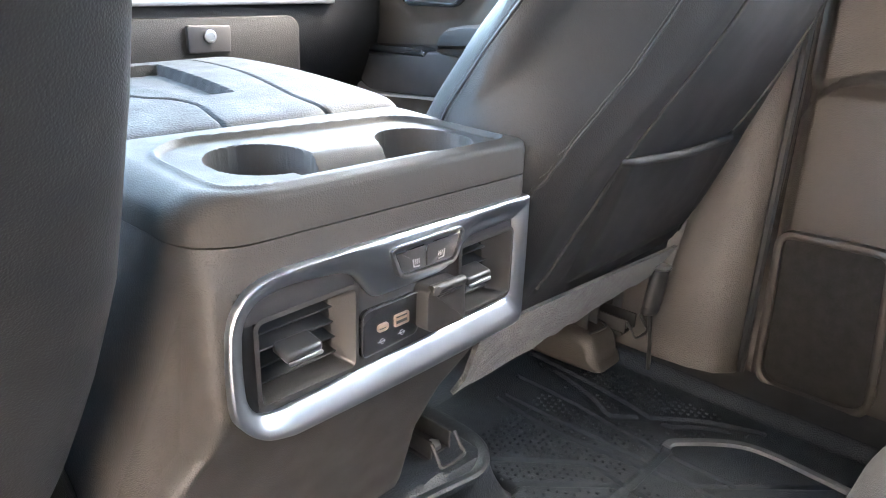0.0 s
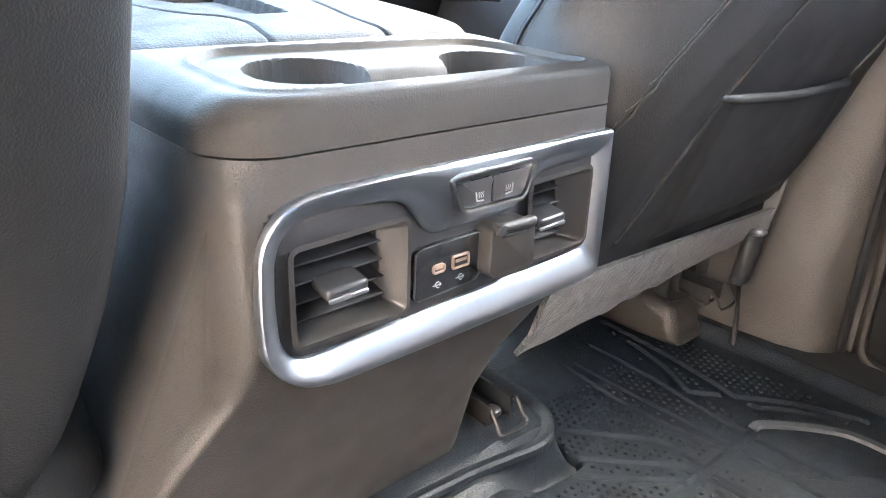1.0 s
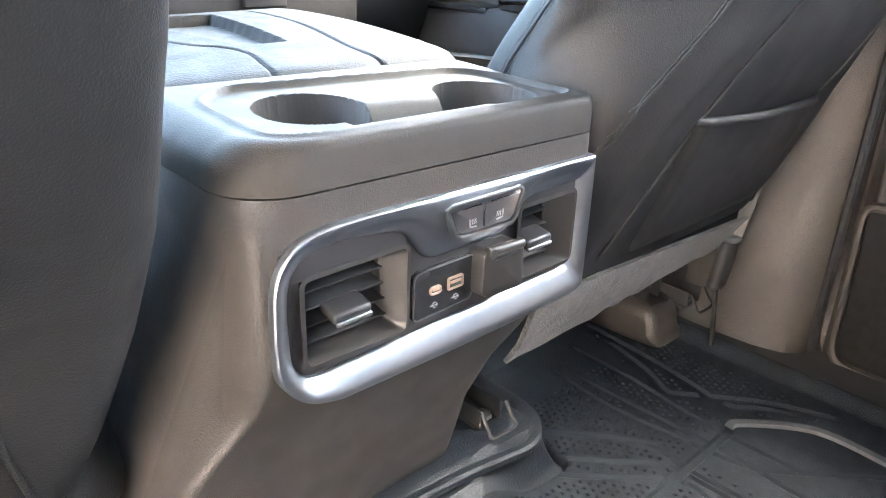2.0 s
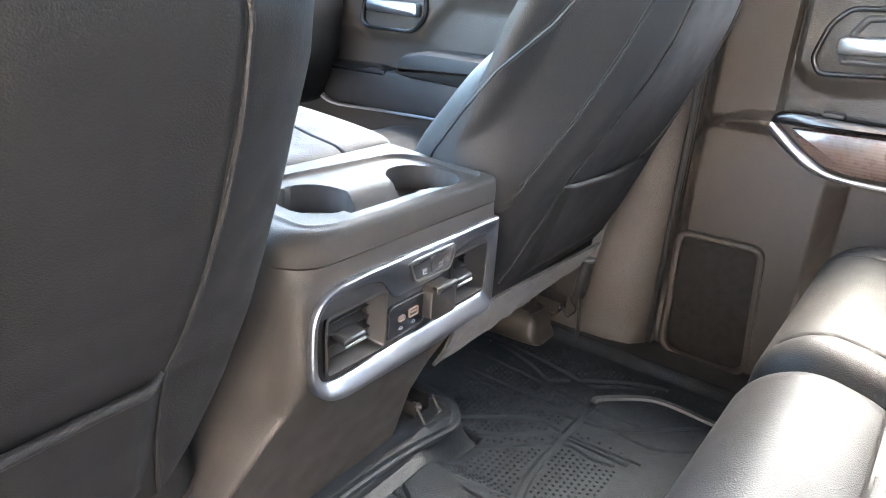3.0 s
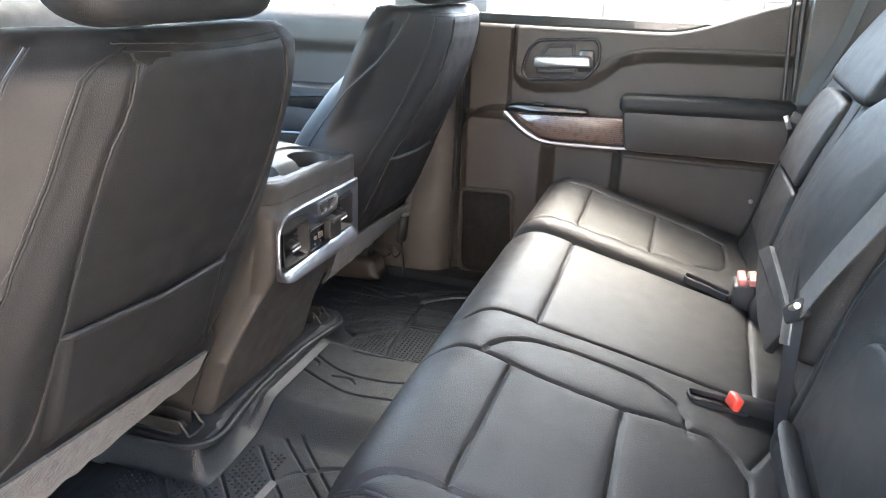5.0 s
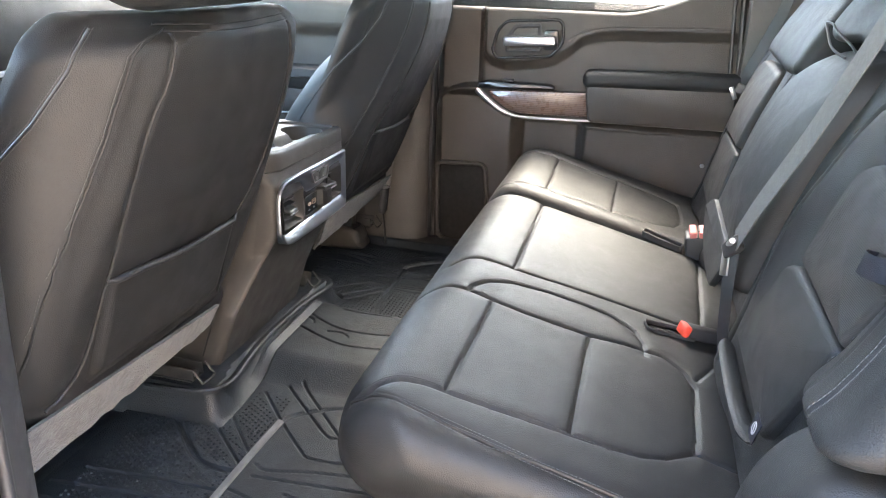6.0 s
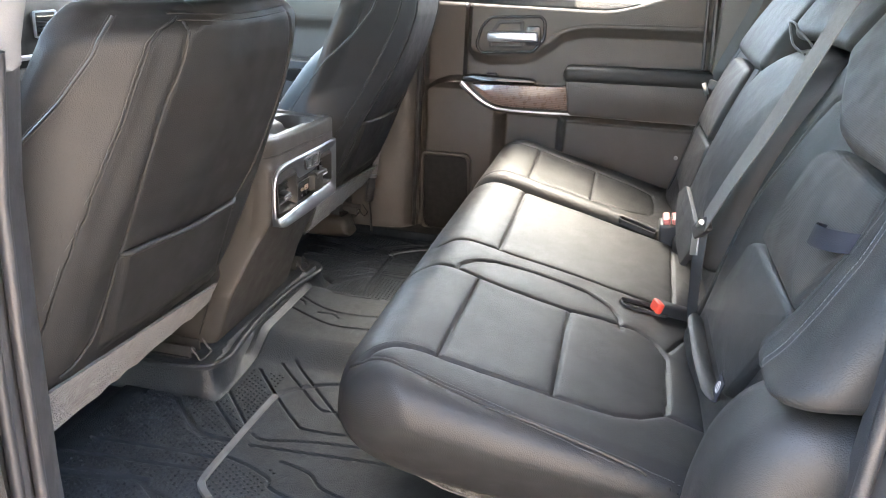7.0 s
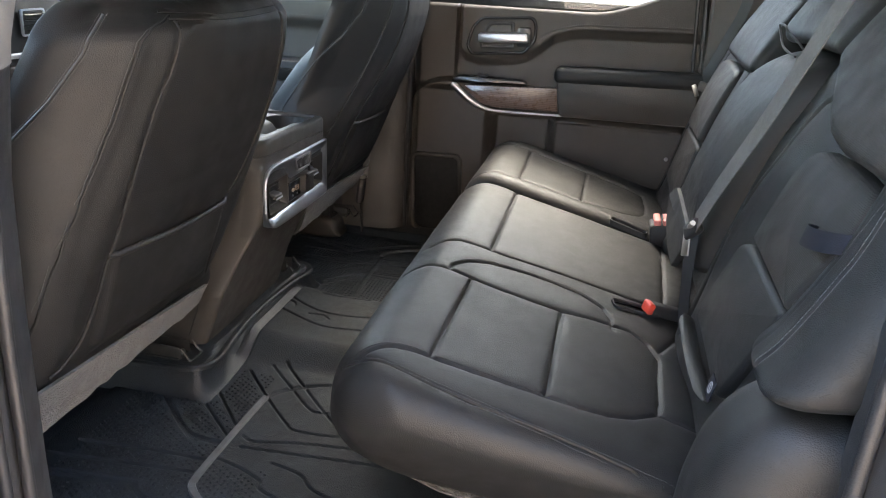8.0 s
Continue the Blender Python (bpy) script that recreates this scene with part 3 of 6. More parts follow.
def build_front_seat(label, corner_line, outer_seam, pocket_left):
    c = SEAT_C
    s = thing("front_seat", label, "seat", (c, 0.72, 0.0), "front seats")
    prof = [(y, z) for z, y in REAR_LINE[1:-1]] + [(0.424, 0.804), (0.431, 0.822), (0.450, 0.831), (0.478, 0.828), (0.503, 0.806), (0.525, 0.772),
            (0.567, 0.715), (0.64, 0.647), (0.69, 0.58), (0.727, 0.526), (0.765, 0.45), (0.79, 0.38), (0.80, 0.30), (0.78, 0.25), (0.70, 0.235)]
    prof = curve(prof, 6, True)
    half = 0.31
    rear_seams = [
        outer_seam,
        [(0.172, 0.806), (0.183, 0.777), (0.188, 0.73), (0.188, 0.62), (0.184, 0.51), (0.181, 0.455), (0.182, 0.37), (0.19, 0.32), (0.20, 0.27)],
    ]
    corner = lambda z: np.interp(z, *zip(*corner_line))

    def dent(v, n):
        xw = (v[:, 0] - c) * seat_half(v[:, 2], v[:, 0] - c) / half
        p = np.stack([xw, v[:, 2]], 1)
        rear = smooth(-n[:, 1], 0.2, 0.6)
        d = line_distance(p, rear_seams)
        top = np.exp(-((v[:, 2] - 0.813) / 0.0035) ** 2) * rear * band(p[:, 0], -0.12, 0.18, 0.01)
        side = np.exp(-((p[:, 0] + corner(v[:, 2])) / 0.0035) ** 2) * smooth(0.62 - v[:, 1], 0, 0.02) * smooth(v[:, 2], 0.26, 0.3)
        wrinkle = 0.0004 * np.sin(v[:, 0] * 70 + v[:, 2] * 31) * np.sin(v[:, 2] * 47 + 1.3) * rear
        return 0.0028 * np.exp(-(d / 0.0035) ** 2) * rear + 0.0025 * top + 0.003 * side + wrinkle - rear_bulge(v[:, 2]) * (0.35 + 0.65 * smooth(v[:, 0] - c, -0.20, -0.02)) * smooth(v[:, 0] - c, -0.31, -0.17) * (1 - smooth(v[:, 0] - c, 0.19, 0.30)) * rear

    def warp(v):
        v = v.copy()
        v[:, 0] = c + (v[:, 0] - c) * seat_half(v[:, 2], v[:, 0] - c) / half
        e = c - v[:, 0] - corner(v[:, 2])
        near = 1 - smooth(v[:, 1] - seat_rear(v[:, 2]), 0.02, 0.15)
        v[:, 1] += (0.02 * smooth(e, -0.06, 0.0) + 0.75 * np.clip(e, 0, 0.09)) * near
        return v

    bv, bf = pillow(prof, c - half, c + half, 0.062, 0.005, 0.005, dent, warp)
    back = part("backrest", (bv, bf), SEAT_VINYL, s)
    rear_side = bv[:, 1] < np.interp(bv[:, 2], [0.2, 0.3, 0.5, 0.7, 0.86], [0.70, 0.68, 0.61, 0.51, 0.46])
    # stitched corner seams
    zz = np.linspace(0.27, 0.812, 110)
    for off in (-0.0060,):
        line = drape(np.stack([c - corner(zz) + off, zz], 1), bv, 0, 2, 1, rear_side, -0.0005)
        part("seam_thread", stitches(line, 0.0055, 0.0042, 0.00055), THREAD, back)
    line = drape(np.stack([c - corner(zz), zz], 1), bv, 0, 2, 1, rear_side, -0.0004)
    part("piping", tube(line, 0.0022, 8), LEATHER, back)
    tx = np.linspace(-0.115, 0.172, 50)
    for dz in (0.809, 0.817):
        line = drape(np.stack([c + tx, dz - 0.004 * np.sin((tx + 0.115) / 0.287 * math.pi)], 1), bv, 0, 2, 1, rear_side, -0.0004)
        part("piping", tube(line, 0.0014, 6), LEATHER, back)
    for ln in rear_seams:
        ln = curve(ln, 6)
        line = drape(np.stack([c + ln[:, 0] + 0.003, ln[:, 1]], 1), bv, 0, 2, 1, rear_side, -0.0006)
        part("piping", tube(line, 0.0025, 8), LEATHER, back)
    # stitched seam along each flank
    zs_ = np.linspace(0.36, 0.82, 70)
    fy = np.interp(zs_, [0.36, 0.45, 0.526, 0.58, 0.647, 0.715, 0.775, 0.83], [0.735, 0.70, 0.667, 0.63, 0.582, 0.51, 0.468, 0.452])
    for sx in (-1, 1):
        part("piping", tube(np.stack([c + sx * (seat_half(zs_, sx) - 0.0006), fy + 0.0015, zs_], 1), 0.0020, 8), RUBBER_SMOOTH, back)
        for d in (-0.004, 0.007):
            x = c + sx * (seat_half(zs_, sx) + 0.0003)
            part("seam_thread", stitches(np.stack([x, fy + d, zs_], 1), 0.0055, 0.0042, 0.0005), THREAD_DARK, back)
    # map pocket on the back
    edge = lambda x: 0.449 + 0.006 * ((x - c) / 0.2) ** 2 + 0.012 * (c - x) / 0.2 + 0.016 * np.exp(-((x - c - 0.198) / 0.02) ** 2)
    xs, ts = np.linspace(c - pocket_left, c + 0.180, 70), np.linspace(0, 1, 40)
    gx, gt = np.meshgrid(xs, ts, indexing="ij")
    z = 0.262 + (edge(gx) - 0.262) * gt
    lift = 0.011 * smooth(gt, 0, 0.25) * smooth(np.minimum(gx - c + pocket_left, 0.180 - gx + c), 0, 0.02) + 0.003 * np.sin(gx * 24) * gt
    y = seat_rear(z) - 0.001 - lift
    front = np.stack([gx, y, z], -1)
    rearside = np.stack([gx, y + 0.0035, z], -1)
    n1, n2 = gx.shape
    va = np.vstack([front.reshape(-1, 3), rearside.reshape(-1, 3)])
    fa = grid_faces(n1, n2) + [tuple(i + n1 * n2 for i in reversed(q)) for q in grid_faces(n1, n2)]
    rim = [i * n2 + n2 - 1 for i in range(n1)]
    fa += [(rim[i], rim[i + 1], rim[i + 1] + n1 * n2, rim[i] + n1 * n2) for i in range(n1 - 1)]
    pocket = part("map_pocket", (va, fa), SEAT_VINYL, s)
    top = front[:, -1, :] + np.array([0, 0.001, 0.001])
    part("pocket_hem", tube(top, 0.0056, 10), LEATHER, pocket, "rolled leather hem of the pocket")
    # felt skirt below the backrest
    xs = np.linspace(c - 0.31, c + 0.195, 60)
    rings = []
    for x in xs:
        u = (x - xs[0]) / (xs[-1] - xs[0])
        top_z, bot_z = 0.274 - 0.028 * u, 0.165 + 0.01 * u + 0.0022 * math.sin(x * 60 + 3 * math.sin(x * 23))
        ys_ = [0.598, 0.609, 0.624, 0.644, 0.650, 0.630, 0.615, 0.606]
        zs_ = [top_z, 0.72 * top_z + 0.28 * bot_z, 0.3 * top_z + 0.7 * bot_z, bot_z, bot_z + 0.003, 0.3 * top_z + 0.7 * bot_z + 0.004, 0.72 * top_z + 0.28 * bot_z + 0.004, top_z]
        rings.append(np.c_[np.full(8, x), ys_, zs_])
    part("felt_skirt", loft(rings), FELT, s, "grey felt flap under the backrest")
    # cushion and side shield in front
    cush = curve([(0.66, 0.2), (0.62, 0.26), (0.70, 0.33), (0.9, 0.36), (1.1, 0.385), (1.2, 0.375), (1.225, 0.33), (1.2, 0.26), (1.1, 0.2), (0.9, 0.17)], 6, True)
    part("cushion", pillow(cush, c - 0.275, c + 0.275, 0.05, 0.02, 0.015), LEATHER, s)
    # headrest with posts
    head = curve([(0.402, 0.848), (0.39, 0.89), (0.395, 0.99), (0.43, 1.05), (0.49, 1.05), (0.52, 0.99), (0.515, 0.91), (0.49, 0.852), (0.44, 0.836)], 6, True)
    hr = part("headrest", pillow(head, c - 0.195, c + 0.165, 0.05, 0.01, 0.01), LEATHER, s)
    for dx in (-0.045, 0.1):
        part("headrest_post", tube([(c + dx, 0.485, 0.84), (c + dx, 0.48, 0.93)], 0.0065, 12), STEEL, hr, "bright steel headrest post")
        part("post_collar", at(lathe([(0.015, 0), (0.0165, 0.006), (0.013, 0.012), (0.0075, 0.012)], 16), pose(c + dx, 0.484, 0.85)), PLASTIC_DARK, hr)
    # track brackets at the rear feet
    for dx in (-0.305, 0.20):
        x = c + dx
        br = part("track_foot", merge(box(x - 0.024, x + 0.024, 0.672, 0.80, 0.055, 0.062, 0.002), box(x - 0.020, x - 0.016, 0.668, 0.78, 0.06, 0.088, 0.0015), box(x + 0.016, x + 0.020, 0.668, 0.78, 0.06, 0.088, 0.0015)), DARK_STEEL, s, "dark steel track end bolted to the floor")
        part("foot_loop", tube(curve([(x - 0.022, 0.664, 0.088), (x - 0.022, 0.652, 0.070), (x - 0.020, 0.644, 0.0615), (x + 0.020, 0.644, 0.0615), (x + 0.022, 0.652, 0.070), (x + 0.022, 0.664, 0.088)], 4), 0.0026, 8), DARK_STEEL, br)
        part("bolt", at(lathe([(0.011, 0), (0.011, 0.006), (0.007, 0.008)], 6), pose(x, 0.682, 0.064)), STEEL, br)
    return s


# ==== centre console ====
BEZEL = round_poly([(-0.110, 0.456), (-0.110, 0.302), (0.256, 0.302), (0.2565, 0.4505)], [0.04, 0.04, 0.012, 0.004], 8)
BEZEL = ccw(resample(BEZEL, 0.004, True))
FACE = Matrix(((1, 0, 0, 0), (0, 0, -1, 0.545), (0, 1, 0, 0), (0, 0, 0, 1)))  # local (x, z, outwards) on the console's rear face


def in_poly(p, poly):
    inside = np.zeros(len(p), bool)
    a, b = poly, np.roll(poly, -1, 0)
    for (x0, y0), (x1, y1) in zip(a, b):
        hit = ((y0 > p[:, 1]) != (y1 > p[:, 1])) & (p[:, 0] < (x1 - x0) * (p[:, 1] - y0) / (y1 - y0 + 1e-12) + x0)
        inside ^= hit
    return inside


def cup_depth(x, y):
    """How deep the tray is sunk at each place."""
    cup = lambda cx, cy, r: 1 - smooth(np.hypot(x - cx, y - cy), r - 0.0025, r + 0.0025)
    a, b = cup(0.0, 0.643, 0.047), cup(0.178, 0.620, 0.047)
    slot = smooth(y, 0.582, 0.5855) * (1 - smooth(y, 0.602, 0.640)) * band(x, 0.0, 0.18, 0.002)
    return np.maximum(0.075 * np.maximum(a, b), 0.030 * slot)


def build_console():
    x0, x1 = -0.122, 0.262
    con = thing("console", "grained black centre console with rear vents and cup holders", "console", (0.07, 0.9, 0.0))
    prof = round_poly([(0.560, 0.479), (0.5455, 0.478), (0.545, 0.40), (0.548, 0.335), (0.568, 0.30), (0.60, 0.21), (0.645, 0.075), (0.66, 0.045), (1.45, 0.045), (1.45, 0.43), (0.80, 0.445), (0.745, 0.479)],
                      [0.002, 0.002, 0.02, 0.03, 0.03, 0.04, 0.01, 0.004, 0.02, 0.006, 0.004, 0.004], 5)
    hole = offset_poly(BEZEL, 0.0085)
    low_corner = (hole[:, 0] < -0.06) & (hole[:, 1] < 0.345)
    hole[low_corner] += np.array([0.006, 0.007])

    def dent(v, n):
        rear = n[:, 1] < -0.6
        sunk = np.where(rear & in_poly(v[:, [0, 2]], hole), 0.055, 0.0)
        return sunk

    def warp(v):
        v = v.copy()
        u = (v[:, 0] - x0) / (x1 - x0)
        left, right = v[:, 0] - x0, x1 - v[:, 0]
        rear = 1 - smooth(v[:, 1], 0.62, 1.0)
        high = smooth(v[:, 2], 0.452, 0.477)
        for e, r, deep, w in ((left, 0.05, 0.05, high), (left, 0.0135, 0.03, 1 - high), (right, 0.016, 0.016, 1)):
            q = np.clip(1 - e / r, 0, 1)
            v[:, 1] = v[:, 1] + deep * (1 - np.sqrt(1 - q * q)) * rear * w
        xl = np.interp(v[:, 2], [0.05, 0.18, 0.25, 0.30, 0.33], [-0.215, -0.205, -0.165, -0.128, x0])
        xr = np.interp(v[:, 2], [0.05, 0.17, 0.225, 0.285, 0.31], [0.180, 0.172, 0.192, 0.252, x1])
        v[:, 0] = xl + u * (xr - xl)
        v[:, 2] = v[:, 2] - 0.025 * v[:, 0] * smooth(v[:, 2], 0.462, 0.476)
        return v

    body = part("pedestal", pillow(prof, x0, x1, 0.032, 0.004, 0.004, dent, warp, (0, 0)), PLASTIC, con)
    # side seam line that follows the left flank
    wall = np.array([w.co for w in body.data.vertices])
    line = curve([(0.70, 0.475), (0.63, 0.474), (0.603, 0.464), (0.597, 0.44), (0.598, 0.36), (0.602, 0.32), (0.622, 0.28), (0.65, 0.20), (0.69, 0.08)], 8)
    part("flank_joint", tube(drape(line, wall, 1, 2, 0, wall[:, 0] < -0.08, -0.0004), 0.0021, 6), RUBBER_SMOOTH, body)
    # cup tray on top
    top = 0.515
    xs, ys = np.linspace(x0, x1, 208), np.linspace(0.5455, 0.748, 102)

    def rounded(x, y):
        """Squeezes the tray's two rear corners to a round plan; also gives each point's distance to the edge."""
        x, y = x.copy(), y.copy()
        edge_d = np.minimum(np.minimum(x - x0, x1 - x), y - 0.5455)
        for sx, ex, RC in ((1, x0, 0.05), (-1, x1, 0.016)):
            ccx, ccy = ex + sx * RC, 0.5455 + RC
            dx, dy = x - ccx, y - ccy
            m_ = (dx * sx < 0) & (dy < 0)
            k_ = np.maximum(np.abs(dx), np.abs(dy)) / (np.hypot(dx, dy) + 1e-9)
            x[m_], y[m_] = ccx + dx[m_] * k_[m_], ccy + dy[m_] * k_[m_]
            edge_d[m_] = RC - np.hypot(x[m_] - ccx, y[m_] - ccy)
        return x, y, edge_d

    rim_line = round_poly([(-0.082, 0.575), (-0.080, 0.69), (-0.04, 0.722), (0.22, 0.70), (0.246, 0.65), (0.244, 0.569), (0.228, 0.558), (-0.05, 0.559)], 0.026)
    rim_line = np.vstack([rim_line, rim_line[:1]])

    def height(x, y, e):
        r = 0.010 + 0.020 * (1 - smooth(x, -0.105, -0.05))
        q = np.clip(r - e, 0, r)
        fall = (r - np.sqrt(np.maximum(r * r - q * q, 0))) * 0.9
        p = np.stack([x, y], 1)
        d = line_distance(p, [rim_line])
        inside = in_poly(p, rim_line[:-1])
        step_ = np.where(inside, smooth(d, 0.0, 0.004), 0) * 0.0035
        return top - fall + 0.0025 * np.exp(-(d / 0.004) ** 2) - step_ - cup_depth(x, y) + 0.006 * smooth(y, 0.60, 0.74) - 0.025 * x

    tv, tf = sheet(xs, ys, lambda x, y: 0 * x, 0.036)
    tv[:, 0], tv[:, 1], e_ = rounded(tv[:, 0], tv[:, 1])
    n_ = len(xs) * len(ys)
    tv[:n_, 2] = height(tv[:n_, 0], tv[:n_, 1], e_[:n_])
    tv[n_:, 2] = 0.4794 - 0.025 * tv[n_:, 0]
    part("cup_tray", (tv, tf), PLASTIC_TOP, con, "grained black tray with two cup wells")
    # padded lid ahead of the tray
    lidp = curve([(0.754, 0.45), (0.75, 0.495), (0.757, 0.517), (0.80, 0.527), (0.95, 0.538), (1.12, 0.538), (1.16, 0.52), (1.165, 0.47), (1.1, 0.43), (0.85, 0.43)], 7, True)
    seams = [curve([(0.033, 0.74), (0.038, 0.782), (0.046, 0.828), (0.034, 0.862), (0.009, 0.885), (-0.012, 0.935), (-0.03, 1.05), (-0.03, 1.16)], 6),
             curve([(0.165, 0.74), (0.162, 0.80), (0.165, 0.835), (0.188, 0.961), (0.196, 1.06), (0.196, 1.16)], 6)]
    bin_line = round_poly([(0.056, 0.862), (0.113, 0.860), (0.134, 1.085), (0.005, 1.095), (0.016, 1.0)], 0.006)
    bin_edge = np.vstack([bin_line, bin_line[:1]])

    def lid_dent(v, n):
        d = line_distance(v[:, :2], seams)
        tray = np.where(in_poly(v[:, :2], bin_line), smooth(line_distance(v[:, :2], [bin_edge]), 0.0, 0.005), 0.0)
        return (0.0015 * np.exp(-(d / 0.002) ** 2) + 0.014 * tray) * smooth(n[:, 2], 0.3, 0.7) + 0.0035 * np.exp(-(d / 0.002) ** 2)

    part("lid", pillow(lidp, -0.10, 0.285, 0.03, 0.0022, 0.0025, lid_dent), LEATHER_SOFT, con, "padded console lid with a shallow tray")
    part("console_nose", box(-0.10, 0.25, 1.16, 1.45, 0.30, 0.50, 0.03), PLASTIC_DARK, con)
    build_rear_controls(con)
    return con


def plate(poly, h, base=0.0, bev=0.001, r=0.003):
    return at(prism(round_poly(poly, r), h, bev, base), FACE)


def slim_ring(poly, r, w, base, h):
    o = ccw(resample(round_poly(poly, r), 0.002, True))
    return at(hoop(o, offset_poly(o, w), base, base + h, 0.0004), FACE)


def build_vent(parent, opening, mouth, mat):
    """A louvred outlet: opening at the face, mouth at the louvres (corners in the same order)."""
    v = part("air_vent", at(funnel([(offset_poly(ccw(round_poly(opening, 0.006)), -0.004), 0.0008), (ccw(round_poly(opening, 0.006)), 0.0015), (ccw(round_poly(mouth, 0.003)), -0.016), (ccw(round_poly(mouth, 0.003)), -0.05)]), FACE), mat, parent, "flared black air outlet")
    m = np.array(mouth)
    xa, xb, za, zb = m[:, 0].min(), m[:, 0].max(), m[:, 1].min(), m[:, 1].max()
    for k in range(4):
        z = za + (zb - za) * (k + 0.5) / 4
        part("louvre", at(rbox((0, 0, 0), (xb - xa + 0.002, 0.026, 0.0024), 0.001), pose((xa + xb) / 2, 0.571, z, 14)), PLASTIC_DARK, v)
    for k in range(3):
        part("vane", box(xa + (xb - xa) * (k + 1) / 4 - 0.0008, xa + (xb - xa) * (k + 1) / 4 + 0.0008, 0.582, 0.598, za, zb), PLASTIC_DARK, v)
    zc = (za + zb) / 2
    tab = part("tab", at(rbox((0, 0, 0), (min(0.036, (xb - xa) * 0.7), 0.024, 0.011), 0.004, 3), pose((xa + xb) / 2 - 0.006, 0.5505, zc, 12)), TAB_GREY, v, "vent tab with a bright lower edge")
    part("tab_edge", at(rbox((0, 0, 0), (min(0.034, (xb - xa) * 0.66), 0.003, 0.004), 0.0014), pose((xa + xb) / 2 - 0.006, 0.5392, zc - 0.006, 12)), SATIN, tab)
    return v


def seg(pts, n, per=8):
    """A smooth run of n points through the given ones."""
    q = curve(pts, per) if len(pts) > 2 else np.array(pts, float)
    d = np.r_[0, np.cumsum(np.linalg.norm(np.diff(q, axis=0), axis=1))]
    t = np.linspace(0, d[-1], n)
    return np.stack([np.interp(t, d, q[:, k]) for k in range(2)], 1)


def build_rear_controls(con):
    # one chrome surround: its upper band dips in a wave round the seat heater buttons
    runs = [
        ([(-0.050, 0.4555), (-0.020, 0.455), (0.020, 0.4545), (0.102, 0.4525), (0.18, 0.4512), (0.2555, 0.4505)],
         [(-0.062, 0.4345), (-0.040, 0.4365), (0.0, 0.4325), (0.016, 0.427), (0.026, 0.416), (0.036, 0.403), (0.047, 0.3965), (0.064, 0.3955), (0.10, 0.3955), (0.132, 0.3965), (0.146, 0.404), (0.156, 0.4165), (0.168, 0.4225), (0.20, 0.4245), (0.239, 0.4235)], 160),
        ([(0.2565, 0.4495), (0.256, 0.38), (0.2545, 0.312)], [(0.2395, 0.421), (0.2395, 0.38), (0.2385, 0.343)], 40),
        ([(0.2535, 0.3075), (0.2475, 0.3025), (0.241, 0.302)], [(0.238, 0.340), (0.234, 0.3355), (0.229, 0.335)], 8),
        ([(0.238, 0.302), (0.09, 0.302), (-0.05, 0.3055)], [(0.226, 0.335), (0.08, 0.3335), (-0.058, 0.3305)], 60),
        ([(-0.055, 0.306), (-0.078, 0.3125), (-0.094, 0.324), (-0.105, 0.340), (-0.108, 0.352)], [(-0.062, 0.3305), (-0.076, 0.333), (-0.085, 0.340), (-0.0895, 0.350), (-0.0905, 0.358)], 24),
        ([(-0.1085, 0.355), (-0.109, 0.385), (-0.107, 0.415)], [(-0.0907, 0.361), (-0.091, 0.385), (-0.0895, 0.408)], 24),
        ([(-0.1065, 0.418), (-0.1015, 0.432), (-0.0895, 0.446), (-0.074, 0.4525), (-0.053, 0.4555)], [(-0.089, 0.410), (-0.086, 0.420), (-0.080, 0.4275), (-0.073, 0.432), (-0.064, 0.4342)], 24),
    ]
    outer = np.vstack([seg(a, n) for a, b, n in runs])
    inner = np.vstack([seg(b, n) for a, b, n in runs])
    lip = [(0, -0.034), (0, 0.0032), (0.03, 0.0052), (0.09, 0.0062), (0.18, 0.0060), (0.30, 0.0046), (0.42, 0.0030), (0.50, 0.0014), (0.62, 0.0010), (0.76, 0.0008), (0.90, -0.0004), (0.97, -0.0030), (1, -0.0060), (1, -0.016)]
    steep = [-0.034, 0.0036, 0.0060, 0.0072, 0.0074, 0.0066, 0.0054, 0.0044, 0.0026, 0.0004, -0.0022, -0.0045, -0.0080, -0.016]
    flat_ = np.r_[smooth(np.linspace(0, 1, 160), 0, 0.12) * (1 - smooth(np.linspace(0, 1, 160), 0.9, 1.0)), np.zeros(len(outer) - 160)]
    stack = np.vstack([np.c_[outer * (1 - a) + inner * a, h * flat_ + g * (1 - flat_)] for (a, h), g in zip(lip, steep)])
    part("bezel", at(flip((stack, grid_faces(len(lip), len(outer), close_v=True))), FACE), CHROME_GREY, con, "satin chrome bezel with a wave-shaped upper band")
    k = 0
    for poly in ([(-0.095, 0.326), (-0.095, 0.345), (0.022, 0.343), (0.022, 0.326)], [(0.150, 0.328), (0.150, 0.345), (0.243, 0.345), (0.243, 0.328)], [(0.232, 0.335), (0.232, 0.43), (0.244, 0.43), (0.244, 0.335)],
                 [(0.016, 0.327), (0.0165, 0.432), (0.165, 0.432), (0.160, 0.329)], [(-0.095, 0.335), (-0.095, 0.43), (-0.079, 0.43), (-0.080, 0.335)], [(-0.088, 0.414), (-0.088, 0.442), (0.022, 0.442), (0.022, 0.414)],
                 [(0.150, 0.412), (0.150, 0.432), (0.240, 0.432), (0.240, 0.412)]):
        part("panel_edge", plate(poly, 0.010 + 0.0004 * k, -0.016), PLASTIC_DARK, con)
        k += 1
    build_vent(con, [(-0.080, 0.344), (-0.079, 0.4155), (0.0185, 0.4165), (0.0165, 0.341)], [(-0.072, 0.352), (-0.072, 0.408), (0.001, 0.409), (0.006, 0.350)], VENT)
